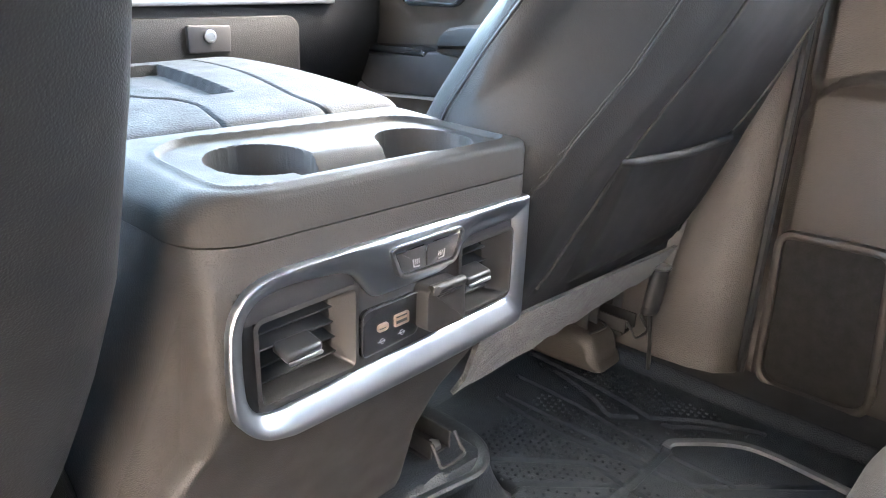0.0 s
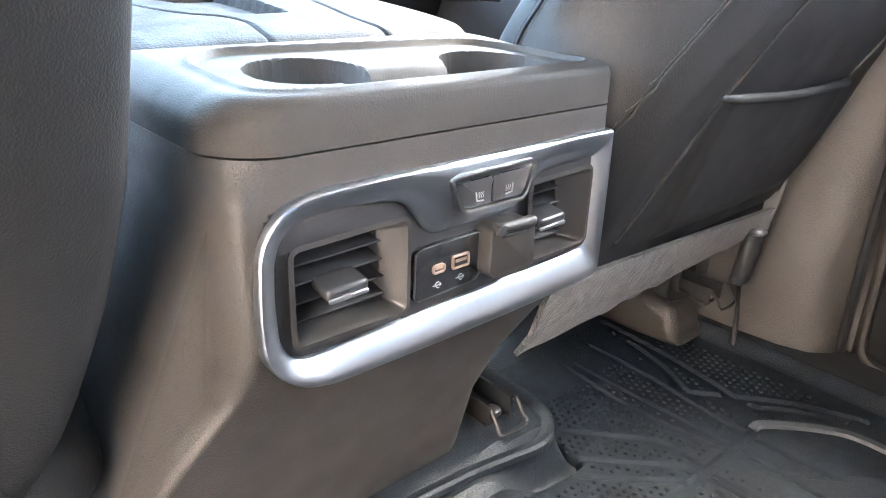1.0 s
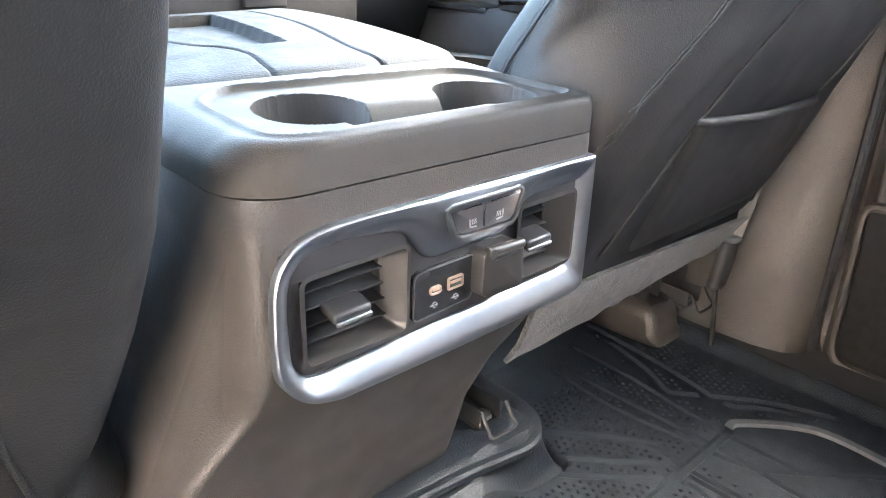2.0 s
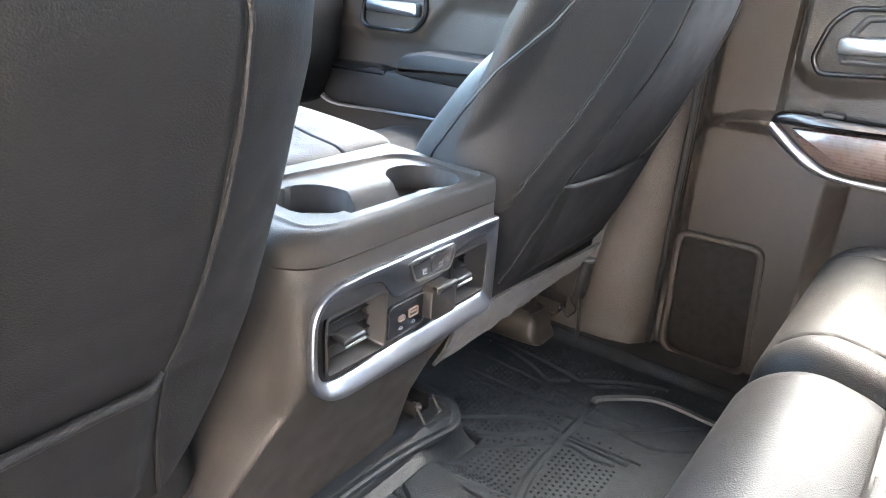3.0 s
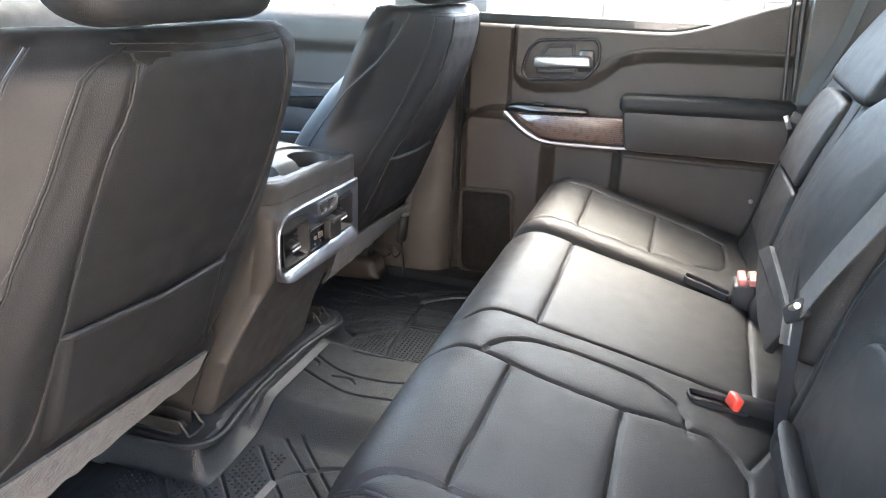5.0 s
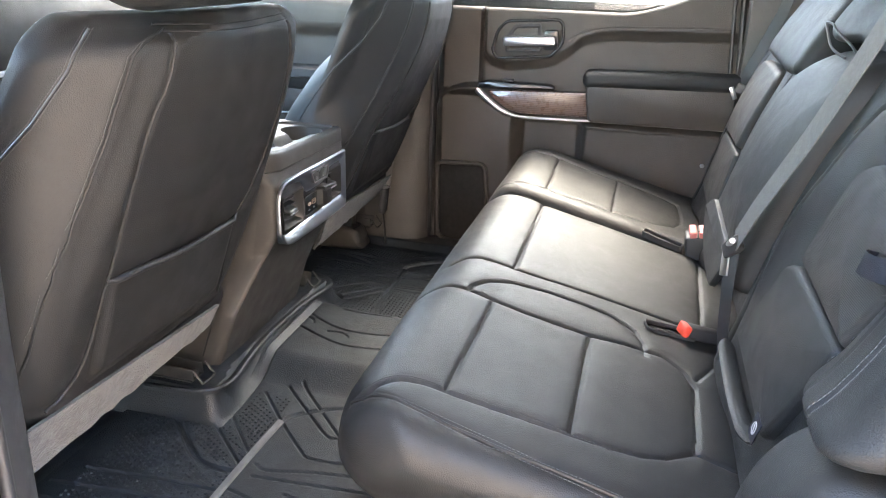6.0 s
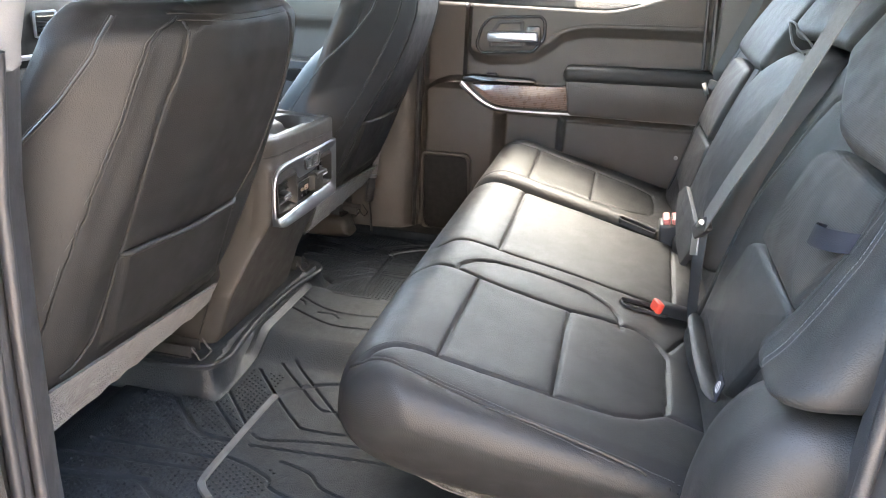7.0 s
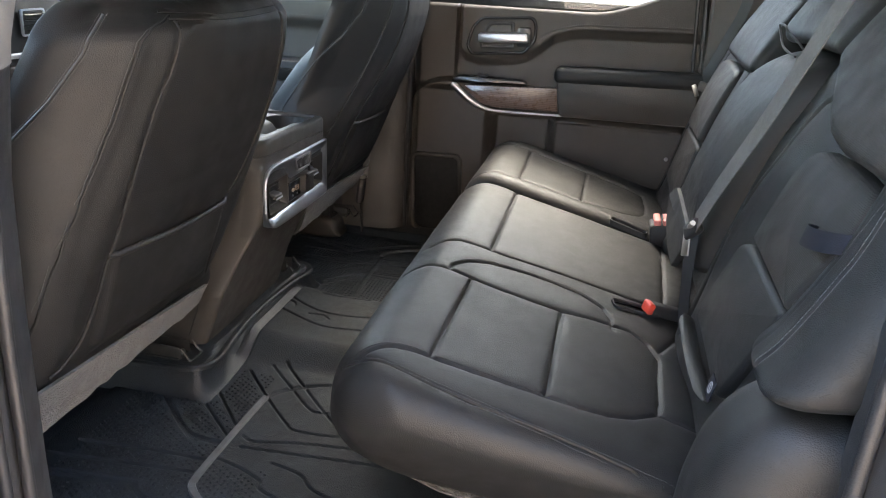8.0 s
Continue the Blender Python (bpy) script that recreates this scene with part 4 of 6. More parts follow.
    build_vent(con, [(0.157, 0.343), (0.155, 0.416), (0.235, 0.416), (0.234, 0.343)], [(0.160, 0.349), (0.158, 0.410), (0.204, 0.410), (0.214, 0.349)], VENT)
    # seat heater buttons
    part("button_frame", slim_ring([(0.0545, 0.4405), (0.062, 0.4435), (0.147, 0.4425), (0.152, 0.437), (0.1435, 0.4135), (0.137, 0.4075), (0.073, 0.4095), (0.066, 0.413)], 0.003, 0.0032, 0.0, 0.0075), STEEL, con, "bright frame round the seat heater buttons")
    for poly, ix, way in (([(0.0605, 0.440), (0.1022, 0.4395), (0.1022, 0.4122), (0.0745, 0.413), (0.0700, 0.4155)], 0.0885, 1), ([(0.1036, 0.4395), (0.1465, 0.439), (0.1485, 0.436), (0.1405, 0.4145), (0.136, 0.4112), (0.1036, 0.4122)], 0.122, -1)):
        bt = part("button", plate(poly, 0.0075, -0.003, 0.0012, 0.002), PLASTIC_DARK, con)
        y_ = 0.5404
        seat = [tube([(ix - 0.0042 * way, y_, 0.4245), (ix - 0.0032 * way, y_, 0.4172), (ix + 0.0042 * way, y_, 0.4165)], 0.0008, 6)]
        seat += [tube(curve([(ix + d * way, y_, 0.4192), (ix + (d + 0.0006) * way, y_, 0.4208), (ix + (d - 0.0003) * way, y_, 0.4222), (ix + (d + 0.0004) * way, y_, 0.4240)], 3), 0.00042, 5) for d in (-0.0010, 0.0012, 0.0034)]
        part("seat_symbol", merge(*seat), WHITE_INK_DIM, bt)
        part("indicator_bar", box(ix - 0.012, ix + 0.010, 0.5402, 0.5406, 0.4352, 0.4362), GLOSS, bt, flat=True)
    # charging ports
    usb_poly = [(0.0265, 0.3845), (0.0315, 0.3885), (0.0945, 0.388), (0.098, 0.3845), (0.0965, 0.350), (0.092, 0.3445), (0.028, 0.343), (0.025, 0.347)]
    usb = part("usb_panel", plate(usb_poly, 0.006, -0.0065, 0.0008, 0.003), GLOSS, con, "gloss black charging port panel")
    part("usb_outline", slim_ring(usb_poly, 0.003, 0.0009, -0.004, 0.0044), TAB_GREY, usb)
    for xa, xb, za, zb, r in ((0.0435, 0.057, 0.3630, 0.3710, 0.0039), (0.0645, 0.0830, 0.3615, 0.3735, 0.0015)):
        po = part("usb_port", slim_ring([(xa, zb), (xb, zb), (xb, za), (xa, za)], r, 0.0017, -0.001, 0.0024), PORT, usb, "copper-lined charging port")
        part("port_well", plate([(xa + 0.001, zb - 0.001), (xb - 0.001, zb - 0.001), (xb - 0.001, za + 0.001), (xa + 0.001, za + 0.001)], 0.0006, -0.0006, 0.0001, 0.001), PLASTIC_DARK, po)
        part("port_tongue", box(xa + 0.003, xb - 0.003, 0.5436, 0.5449, (za + zb) / 2 - 0.0002, (za + zb) / 2 + 0.0020), PORT, po, flat=True)
    for ix in (0.0495, 0.0745):
        part("usb_symbol", merge(*[tube([(ix + a, 0.5452, b), (ix + c, 0.5452, d)], 0.0004, 5) for a, b, c, d in ((-0.005, 0.3525, 0.004, 0.3525), (0.004, 0.3525, 0.0025, 0.3540), (0.004, 0.3525, 0.0025, 0.3510), (-0.003, 0.3525, -0.001, 0.3550), (-0.001, 0.3550, 0.0015, 0.3550), (-0.002, 0.3525, 0.0, 0.3500), (0.0, 0.3500, 0.002, 0.3500))]), WHITE_INK_DIM, usb)
    # power socket with its flap
    sock = part("power_socket", plate([(0.0935, 0.352), (0.0945, 0.390), (0.100, 0.3945), (0.139, 0.3930), (0.148, 0.387), (0.1490, 0.349), (0.143, 0.3455), (0.103, 0.3465)], 0.021, -0.006, 0.0035, 0.004), VENT, con, "closed flap of the power socket")
    part("flap_hinge", tube([(0.0985, 0.5305, 0.3925), (0.143, 0.5305, 0.3905)], 0.0050, 10), VENT, sock)
    part("hinge_cap", at(lathe([(0.0052, 0), (0.0046, 0.0016), (0.0005, 0.002)], 12), pose(0.1015, 0.5265, 0.3925, 90)), PLASTIC_DARK, sock)
    part("flap_lip", plate([(0.106, 0.3835), (0.108, 0.3855), (0.140, 0.3845), (0.1395, 0.3825)], 0.002, 0.0145, 0.0006, 0.0006), PLASTIC_DARK, sock)


build_surroundings()
build_floor()
build_mat()
build_front_seat("black leather driver seat with a rear map pocket",
                 [(0.27, 0.30), (0.38, 0.287), (0.48, 0.270), (0.58, 0.240), (0.684, 0.203), (0.716, 0.195), (0.756, 0.183), (0.783, 0.172), (0.798, 0.154), (0.811, 0.11), (0.82, 0.06)],
                 [(-0.113, 0.806), (-0.119, 0.796), (-0.126, 0.777), (-0.135, 0.741), (-0.152, 0.70), (-0.164, 0.643), (-0.173, 0.581), (-0.180, 0.478), (-0.188, 0.40), (-0.20, 0.34), (-0.225, 0.30), (-0.26, 0.28)], 0.181)
seat_r = build_front_seat("black leather passenger seat with a rear map pocket",
                          [(0.27, 0.31), (0.38, 0.295), (0.43, 0.285), (0.492, 0.247), (0.574, 0.185), (0.66, 0.145), (0.74, 0.115), (0.80, 0.10)],
                          [(-0.05, 0.80), (-0.055, 0.72), (-0.068, 0.655), (-0.088, 0.598), (-0.118, 0.536), (-0.150, 0.454), (-0.175, 0.40), (-0.195, 0.358), (-0.22, 0.30)], 0.152)
seat_r.location += Vector((1.025, -0.012, 0))
build_console()


# ==== rear bench ====
def fr(z):
    """Front of the rear backrest at a height; it leans back more towards the top."""
    return -0.376 - 0.235 * (z - 0.39) - 0.55 * np.maximum(0, z - 0.5) ** 2


def padded(poly, w0, w1, r, dome=0.006):
    """A padded panel lying on the backrest: outline in (x, z), standing from w0 to w1 off it, with a round edge."""
    o = ccw(resample(poly, 0.007, True))
    c = o.mean(0)
    rings = [(o, w0)]
    for a in np.linspace(0, math.pi / 2, 7):
        rings.append((offset_poly(o, r * (1 - math.cos(a))), w1 - r + r * math.sin(a)))
    last = rings[-1][0]
    for k in (0.93, 0.82, 0.68, 0.52, 0.36, 0.2, 0.06):
        rings.append((c + (last - c) * k, w1 + dome * (1 - k * k)))
    v = np.vstack([np.c_[p[:, 0], fr(p[:, 1]) + w, p[:, 1]] for p, w in rings])
    n = len(o)
    return v, grid_faces(len(rings), n, close_v=True) + [tuple(range(n)), tuple(range((len(rings) - 1) * n, len(rings) * n))]


def bench_top(y):
    return 0.366 + 0.25 * y


def bench_profile():
    return curve([(-0.43, 0.24), (-0.40, 0.262), (-0.30, bench_top(-0.30) - 0.002), (-0.14, bench_top(-0.14)), (0.0, bench_top(0.0)), (0.06, bench_top(0.06)), (0.105, 0.386), (0.142, 0.372), (0.170, 0.342), (0.182, 0.30),
                  (0.178, 0.245), (0.15, 0.19), (0.06, 0.15), (-0.15, 0.135), (-0.35, 0.135), (-0.44, 0.16)], 7, True)


EDGE_SEAM = [(-0.668, 0.150), (-0.674, 0.120), (-0.686, 0.079), (-0.690, 0.028), (-0.697, -0.086), (-0.702, -0.24), (-0.704, -0.38)]
ARC_SEAM = [(-0.325, 0.073), (-0.300, 0.069), (-0.265, 0.048), (-0.236, 0.012), (-0.222, -0.045), (-0.218, -0.11), (-0.220, -0.165), (-0.246, -0.21), (-0.278, -0.227), (-0.318, -0.232)]
LEFT_SEAMS = [
    [(-0.628, 0.031), (-0.328, 0.028)],
    [(-0.617, -0.137), (-0.322, -0.140)],
    [(-0.672, 0.145), (-0.654, 0.128), (-0.637, 0.093), (-0.629, 0.061), (-0.627, 0.031), (-0.617, -0.123), (-0.613, -0.189), (-0.606, -0.23), (-0.587, -0.266), (-0.547, -0.305), (-0.50, -0.31), (-0.36, -0.313), (-0.322, -0.294), (-0.299, -0.262), (-0.308, -0.192), (-0.322, -0.14), (-0.328, -0.03), (-0.324, 0.075), (-0.325, 0.11), (-0.336, 0.14), (-0.345, 0.17)],
    [(-0.175, 0.018), (0.265, 0.022)],
    [(-0.218, 0.135), (-0.195, 0.112), (-0.182, 0.085), (-0.173, 0.016), (-0.165, -0.06), (-0.155, -0.175), (-0.148, -0.29), (-0.15, -0.335)],
    [(-0.150, -0.335), (0.237, -0.347)],
    [(-0.335, -0.317), (-0.224, -0.369)],
    [(-0.547, -0.309), (-0.56, -0.40)],
    EDGE_SEAM,
    ARC_SEAM,
]
RIGHT_SEAMS = [
    [(0.355, 0.03), (0.665, 0.036)],
    [(0.36, -0.137), (0.65, -0.139)],
    [(0.345, 0.16), (0.352, 0.10), (0.357, 0.03), (0.362, -0.137), (0.38, -0.24), (0.42, -0.295), (0.465, -0.311), (0.55, -0.312), (0.621, -0.306), (0.645, -0.25), (0.655, -0.139), (0.672, 0.036), (0.68, 0.10), (0.70, 0.15)],
    [(0.715, 0.14), (0.735, 0.08), (0.74, 0.0), (0.745, -0.15), (0.74, -0.33)],
]


def bench_dent(seams, x0, x1, puffs):
    def dent(v, n):
        p = v[:, :2]
        top = smooth(n[:, 2], 0.2, 0.7)
        d = line_distance(p, seams)
        deep = 0.0044 * np.exp(-(d / 0.0030) ** 2) + 0.0020 * np.exp(-(d / 0.013) ** 2)
        puff = 0
        for cx, w in puffs:
            puff = puff + 0.004 * np.exp(-((v[:, 0] - cx) / w) ** 4)
        soft = 0.0006 * np.sin(v[:, 0] * 17 + 2 * np.sin(v[:, 1] * 9)) * np.sin(v[:, 1] * 23 + 0.7)
        return (deep + puff * (1 - smooth(v[:, 1], -0.02, 0.10)) + soft) * top

    return dent


def under(v):
    """Draws the cushion's flank in towards its base."""
    v = v.copy()
    k = (1 - smooth(v[:, 2], 0.13, 0.36)) * (1 - smooth(v[:, 0], -0.74, -0.45))
    v[:, 0] = v[:, 0] + 0.10 * k
    e = np.clip(-0.60 - v[:, 0], 0, 0.16) / 0.16
    v[:, 1] = v[:, 1] - 0.068 * e * e * smooth(v[:, 1], 0.0, 0.15)
    return v


def build_bench():
    b = thing("rear_bench", "black leather rear bench seat with backrest and headrests", "bench seat", (0.0, -0.1, 0.0))
    prof = bench_profile()
    left = part("cushion", pillow(prof, -0.755, 0.280, 0.06, 0.0033, 0.0033, bench_dent(LEFT_SEAMS, -0.8, 0.289, [(-0.455, 0.15), (0.06, 0.3)]), under), LEATHER, b, "wide padded seat cushion")
    right = part("cushion", pillow(prof, 0.286, 0.775, 0.05, 0.0035, 0.0035, bench_dent(RIGHT_SEAMS, 0.295, 0.8, [(0.51, 0.15)])), LEATHER, b, "narrow padded seat cushion")
    # decorative stitching beside the seams
    vv = np.array([w.co for w in left.data.vertices])
    up_ = vv[:, 2] > 0.24
    for ln, o in ((EDGE_SEAM, -0.0065), (EDGE_SEAM, 0.0065), (LEFT_SEAMS[2][:9], 0.006), (ARC_SEAM[:8], -0.005), (ARC_SEAM[:8], 0.005)):
        q = resample(curve(ln, 8), 0.004)
        t = np.gradient(q, axis=0)
        q = q + np.stack([-t[:, 1], t[:, 0]], 1) / np.linalg.norm(t, axis=1)[:, None] * o
        part("seam_thread", stitches(drape(q, vv, 0, 1, 2, up_, 0.0011), 0.0058, 0.0042, 0.00055), THREAD if ln is EDGE_SEAM else THREAD_DARK, left)
    q = resample(curve(EDGE_SEAM, 8), 0.005)
    part("welt", tube(drape(q, vv, 0, 1, 2, up_, 0.0022), 0.0026, 8), LEATHER, left, "sewn welt along the cushion edge")
    felt = curve([(-0.67, -0.30, 0.150), (-0.648, -0.1, 0.150), (-0.625, 0.03, 0.150), (-0.56, 0.085, 0.158), (-0.2, 0.098, 0.162), (0.25, 0.098, 0.162)], 8)
    part("felt_edge", tube(felt, 0.007, 8), FELT, b, "frayed grey felt under the cushion edge")
    return b


def build_rear_back(s):
    """Upright part of the bench."""
    prof = curve([(fr(0.27), 0.27), (fr(0.35), 0.35), (fr(0.5), 0.5), (fr(0.65), 0.65), (fr(0.78), 0.78), (fr(0.84) - 0.01, 0.845), (fr(0.87) - 0.05, 0.865), (fr(0.85) - 0.10, 0.84),
                  (fr(0.65) - 0.13, 0.65), (fr(0.4) - 0.13, 0.4), (fr(0.3) - 0.12, 0.27), (fr(0.25) - 0.06, 0.25)], 7, True)
    edge_l = [(-0.400, 0.775), (-0.347, 0.751), (-0.322, 0.735), (-0.308, 0.699), (-0.295, 0.638), (-0.275, 0.585), (-0.262, 0.533), (-0.262, 0.48), (-0.272, 0.40), (-0.275, 0.30)]
    edge_r = [(0.30, 0.755), (0.275, 0.72), (0.262, 0.64), (0.25, 0.56), (0.245, 0.45), (0.25, 0.30)]
    outer_r = [(0.66, 0.30), (0.655, 0.6), (0.64, 0.72)]

    def dent(lines, cx, w):
        def f(v, n):
            front = smooth(n[:, 1], 0.2, 0.7)
            d = line_distance(v[:, [0, 2]], lines)
            soft = 0.0006 * np.sin(v[:, 0] * 19 + 2 * np.sin(v[:, 2] * 11)) * np.sin(v[:, 2] * 21 + 0.4)
            return (0.0058 * np.exp(-(d / 0.0036) ** 2) + 0.002 * np.exp(-(d / 0.014) ** 2) + 0.012 * np.exp(-((v[:, 0] - cx) / w) ** 4) + soft) * front

        return f

    left = part("back_cushion", pillow(prof, -0.705, -0.215, 0.045, 0.0035, 0.0035, dent([edge_l], -0.53, 0.15)), LEATHER, s, "outer padded back cushion")
    right = part("back_cushion", pillow(prof, 0.17, 0.72, 0.045, 0.0035, 0.0035, dent([edge_r, outer_r], 0.47, 0.13)), LEATHER, s, "outer padded back cushion")
    for host, ln in ((left, edge_l[1:9]), (right, edge_r)):
        vv = np.array([w.co for w in host.data.vertices])
        q = resample(curve(ln, 8), 0.004)
        t = np.gradient(q, axis=0)
        nrm = np.stack([-t[:, 1], t[:, 0]], 1) / np.linalg.norm(t, axis=1)[:, None]
        for o in (-0.0065, 0.0065):
            line = drape(q + nrm * o, vv, 0, 2, 1, vv[:, 1] > fr(vv[:, 2]) - 0.05, 0.0004)
            part("seam_thread", stitches(line, 0.0058, 0.0042, 0.0006), THREAD, host)
    # ribbed inserts: upper and lower panel of each outer seat
    for host, pts in ((left, [(-0.43, 0.54), (-0.425, 0.672), (-0.46, 0.690), (-0.55, 0.696), (-0.70, 0.699), (-0.72, 0.66), (-0.672, 0.537)]), (right, [(0.35, 0.515), (0.335, 0.672), (0.36, 0.692), (0.45, 0.698), (0.60, 0.695), (0.62, 0.67), (0.62, 0.51)])):
        part("seat_insert", padded(round_poly(pts, [0.004, 0.03, 0.02, 0.05, 0.02, 0.02, 0.004], 6), -0.03, 0.010, 0.012, 0.008), LEATHER_RIB, host, "ribbed upper insert of the back")
    for host, pts in ((left, [(-0.31, 0.36), (-0.375, 0.515), (-0.42, 0.529), (-0.668, 0.532), (-0.655, 0.48), (-0.60, 0.36)]), (right, [(0.30, 0.35), (0.335, 0.506), (0.62, 0.502), (0.625, 0.35)])):
        part("lower_insert", padded(round_poly(pts, 0.014, 6), -0.03, 0.006, 0.010, 0.008), LEATHER, host, "smooth lower insert of the back")
    # folded centre armrest
    mid = round_poly([(-0.235, 0.395), (-0.245, 0.60), (-0.262, 0.74), (-0.235, 0.785), (-0.10, 0.790), (0.015, 0.778), (0.10, 0.745), (0.142, 0.69), (0.145, 0.56), (0.14, 0.405)], [0.02, 0.1, 0.03, 0.03, 0.05, 0.05, 0.05, 0.05, 0.05, 0.02], 6)
    part("centre_armrest", padded(mid, -0.06, 0.040, 0.045, 0.012), LEATHER, s, "folded leather centre armrest")
    part("back_board", padded(round_poly([(-0.25, 0.20), (-0.25, 0.80), (0.21, 0.80), (0.21, 0.20)], 0.01), -0.12, -0.068, 0.01, 0.0), LEATHER, s, "dark board behind the folded armrest")
    # headrests
    hl = round_poly([(-0.345, 0.80), (-0.405, 0.774), (-0.47, 0.745), (-0.53, 0.722), (-0.60, 0.714), (-0.80, 0.720), (-0.815, 0.80), (-0.79, 0.97), (-0.42, 0.985), (-0.35, 0.93)], [0.02, 0.05, 0.05, 0.02, 0.05, 0.04, 0.05, 0.05, 0.05, 0.04], 6)
    part("headrest", padded(hl, -0.07, 0.048, 0.028, 0.006), LEATHER_RIB, s, "broad ribbed leather headrest")
    hr = round_poly([(0.155, 0.712), (0.24, 0.705), (0.36, 0.71), (0.56, 0.715), (0.575, 0.78), (0.55, 0.95), (0.22, 0.96), (0.16, 0.90)], [0.02, 0.05, 0.05, 0.03, 0.05, 0.05, 0.05, 0.05], 6)
    part("headrest", padded(hr, -0.07, 0.030, 0.025, 0.006), LEATHER, s, "broad padded leather headrest")
    hc = round_poly([(-0.275, 0.797), (-0.05, 0.797), (0.09, 0.785), (0.15, 0.80), (0.16, 0.97), (-0.25, 0.985), (-0.29, 0.93)], [0.03, 0.05, 0.03, 0.04, 0.04, 0.05, 0.04], 6)
    part("headrest", padded(hc, -0.08, 0.030, 0.028, 0.006), LEATHER, s, "padded centre headrest")
    roll = curve([(-0.300, -0.352, 0.345), (-0.40, -0.352, 0.338), (-0.50, -0.352, 0.344), (-0.602, -0.354, 0.356)], 6)
    part("lower_roll", sweep(roll, circle(0.006, 14, 0.014), (0, 1, 0.1), scale=np.interp(np.arange(len(roll)), [0, 1, 2, len(roll) - 3, len(roll) - 2, len(roll) - 1], [0.3, 0.75, 1, 1, 0.75, 0.3])), LEATHER, s)
    fm = Matrix(((1, 0, 0, 0), (0, -0.229, 0.974, fr(0.38) + 0.040), (0, 0.974, 0.229, 0.38), (0, 0, 0, 1)))
    part("armrest_flap", at(prism(ccw(round_poly([(0.165, 0.048), (0.10, 0.085), (-0.20, 0.085), (-0.225, 0.065), (-0.19, 0.006), (-0.06, 0.004), (0.05, 0.016)], 0.010)), 0.012, 0.004), fm), LEATHER, s, "leather flap beside the twin buckle")


def strap(path, width, thick, across):
    """A flat band along a path."""
    q = resample(path, 0.012)
    return sweep(q, [(-width / 2, -thick / 2), (-width / 2, thick / 2), (width / 2, thick / 2), (width / 2, -thick / 2)], across)


def build_belts():
    face = (0, 1, 0.235)
    b = thing("seat_belt", "grey webbing centre seat belt hanging to its latch", "seat belt", (-0.26, -0.36, 0.4), "rear seat belts")
    part("webbing", strap(curve([(-0.545, -0.470, 0.985), (-0.490, -0.436, 0.880), (-0.451, -0.415, 0.800), (-0.396, -0.393, 0.705), (-0.305, -0.364, 0.581), (-0.255, -0.346, 0.500)], 4), 0.044, 0.0018, (-0.15, 1, 0.235)), WEB, b)
    lt = part("tongue_body", at(rbox((0, 0, 0), (0.050, 0.016, 0.028), 0.006, 3), pose(-0.250, -0.344, 0.487, 0, 40, 22)), PLASTIC_DARK, b)
    part("tongue_bar", tube([(-0.278, -0.338, 0.507), (-0.226, -0.338, 0.478)], 0.0048, 8), STEEL, lt)
    part("tongue_blade", at(rbox((0, 0, 0), (0.024, 0.004, 0.044), 0.0015), pose(-0.243, -0.338, 0.456, 8, 20, 22)), STEEL, lt, "bright steel belt tongue")
    part("lower_webbing", strap([(-0.252, -0.346, 0.478), (-0.268, -0.345, 0.42), (-0.262, -0.352, 0.33), (-0.25, -0.36, 0.28)], 0.030, 0.0016, (-0.55, 1, 0.235)), PLASTIC_DARK, b)
    r = thing("seat_belt", "dark webbing passenger-side seat belt with its latch plate", "seat belt", (0.72, -0.45, 0.6), "rear seat belts")
    part("webbing", strap([(0.70, -0.515, 0.88), (0.70, -0.497, 0.80), (0.70, -0.461, 0.704), (0.70, -0.436, 0.638), (0.705, -0.450, 0.578), (0.71, -0.475, 0.526)], 0.030, 0.0016, (-0.8, 0.5, 0.2)), PLASTIC_DARK, r)
    tb = part("tongue_body", at(rbox((0, 0, 0), (0.014, 0.046, 0.026), 0.004, 3), pose(0.692, -0.437, 0.601, 18, 0, 0)), WEB, r)
    part("tongue_blade", at(rbox((0, 0, 0), (0.004, 0.012, 0.035), 0.0012), pose(0.688, -0.409, 0.592, -24, 0, 0)), STEEL, tb, "bright steel belt tongue")
    part("anchor_bolt", at(lathe([(0.006, 0), (0.006, 0.004), (0.0035, 0.006)], 14), pose(0.69, -0.36, 0.385, 0, -90, 0)), STEEL, r)


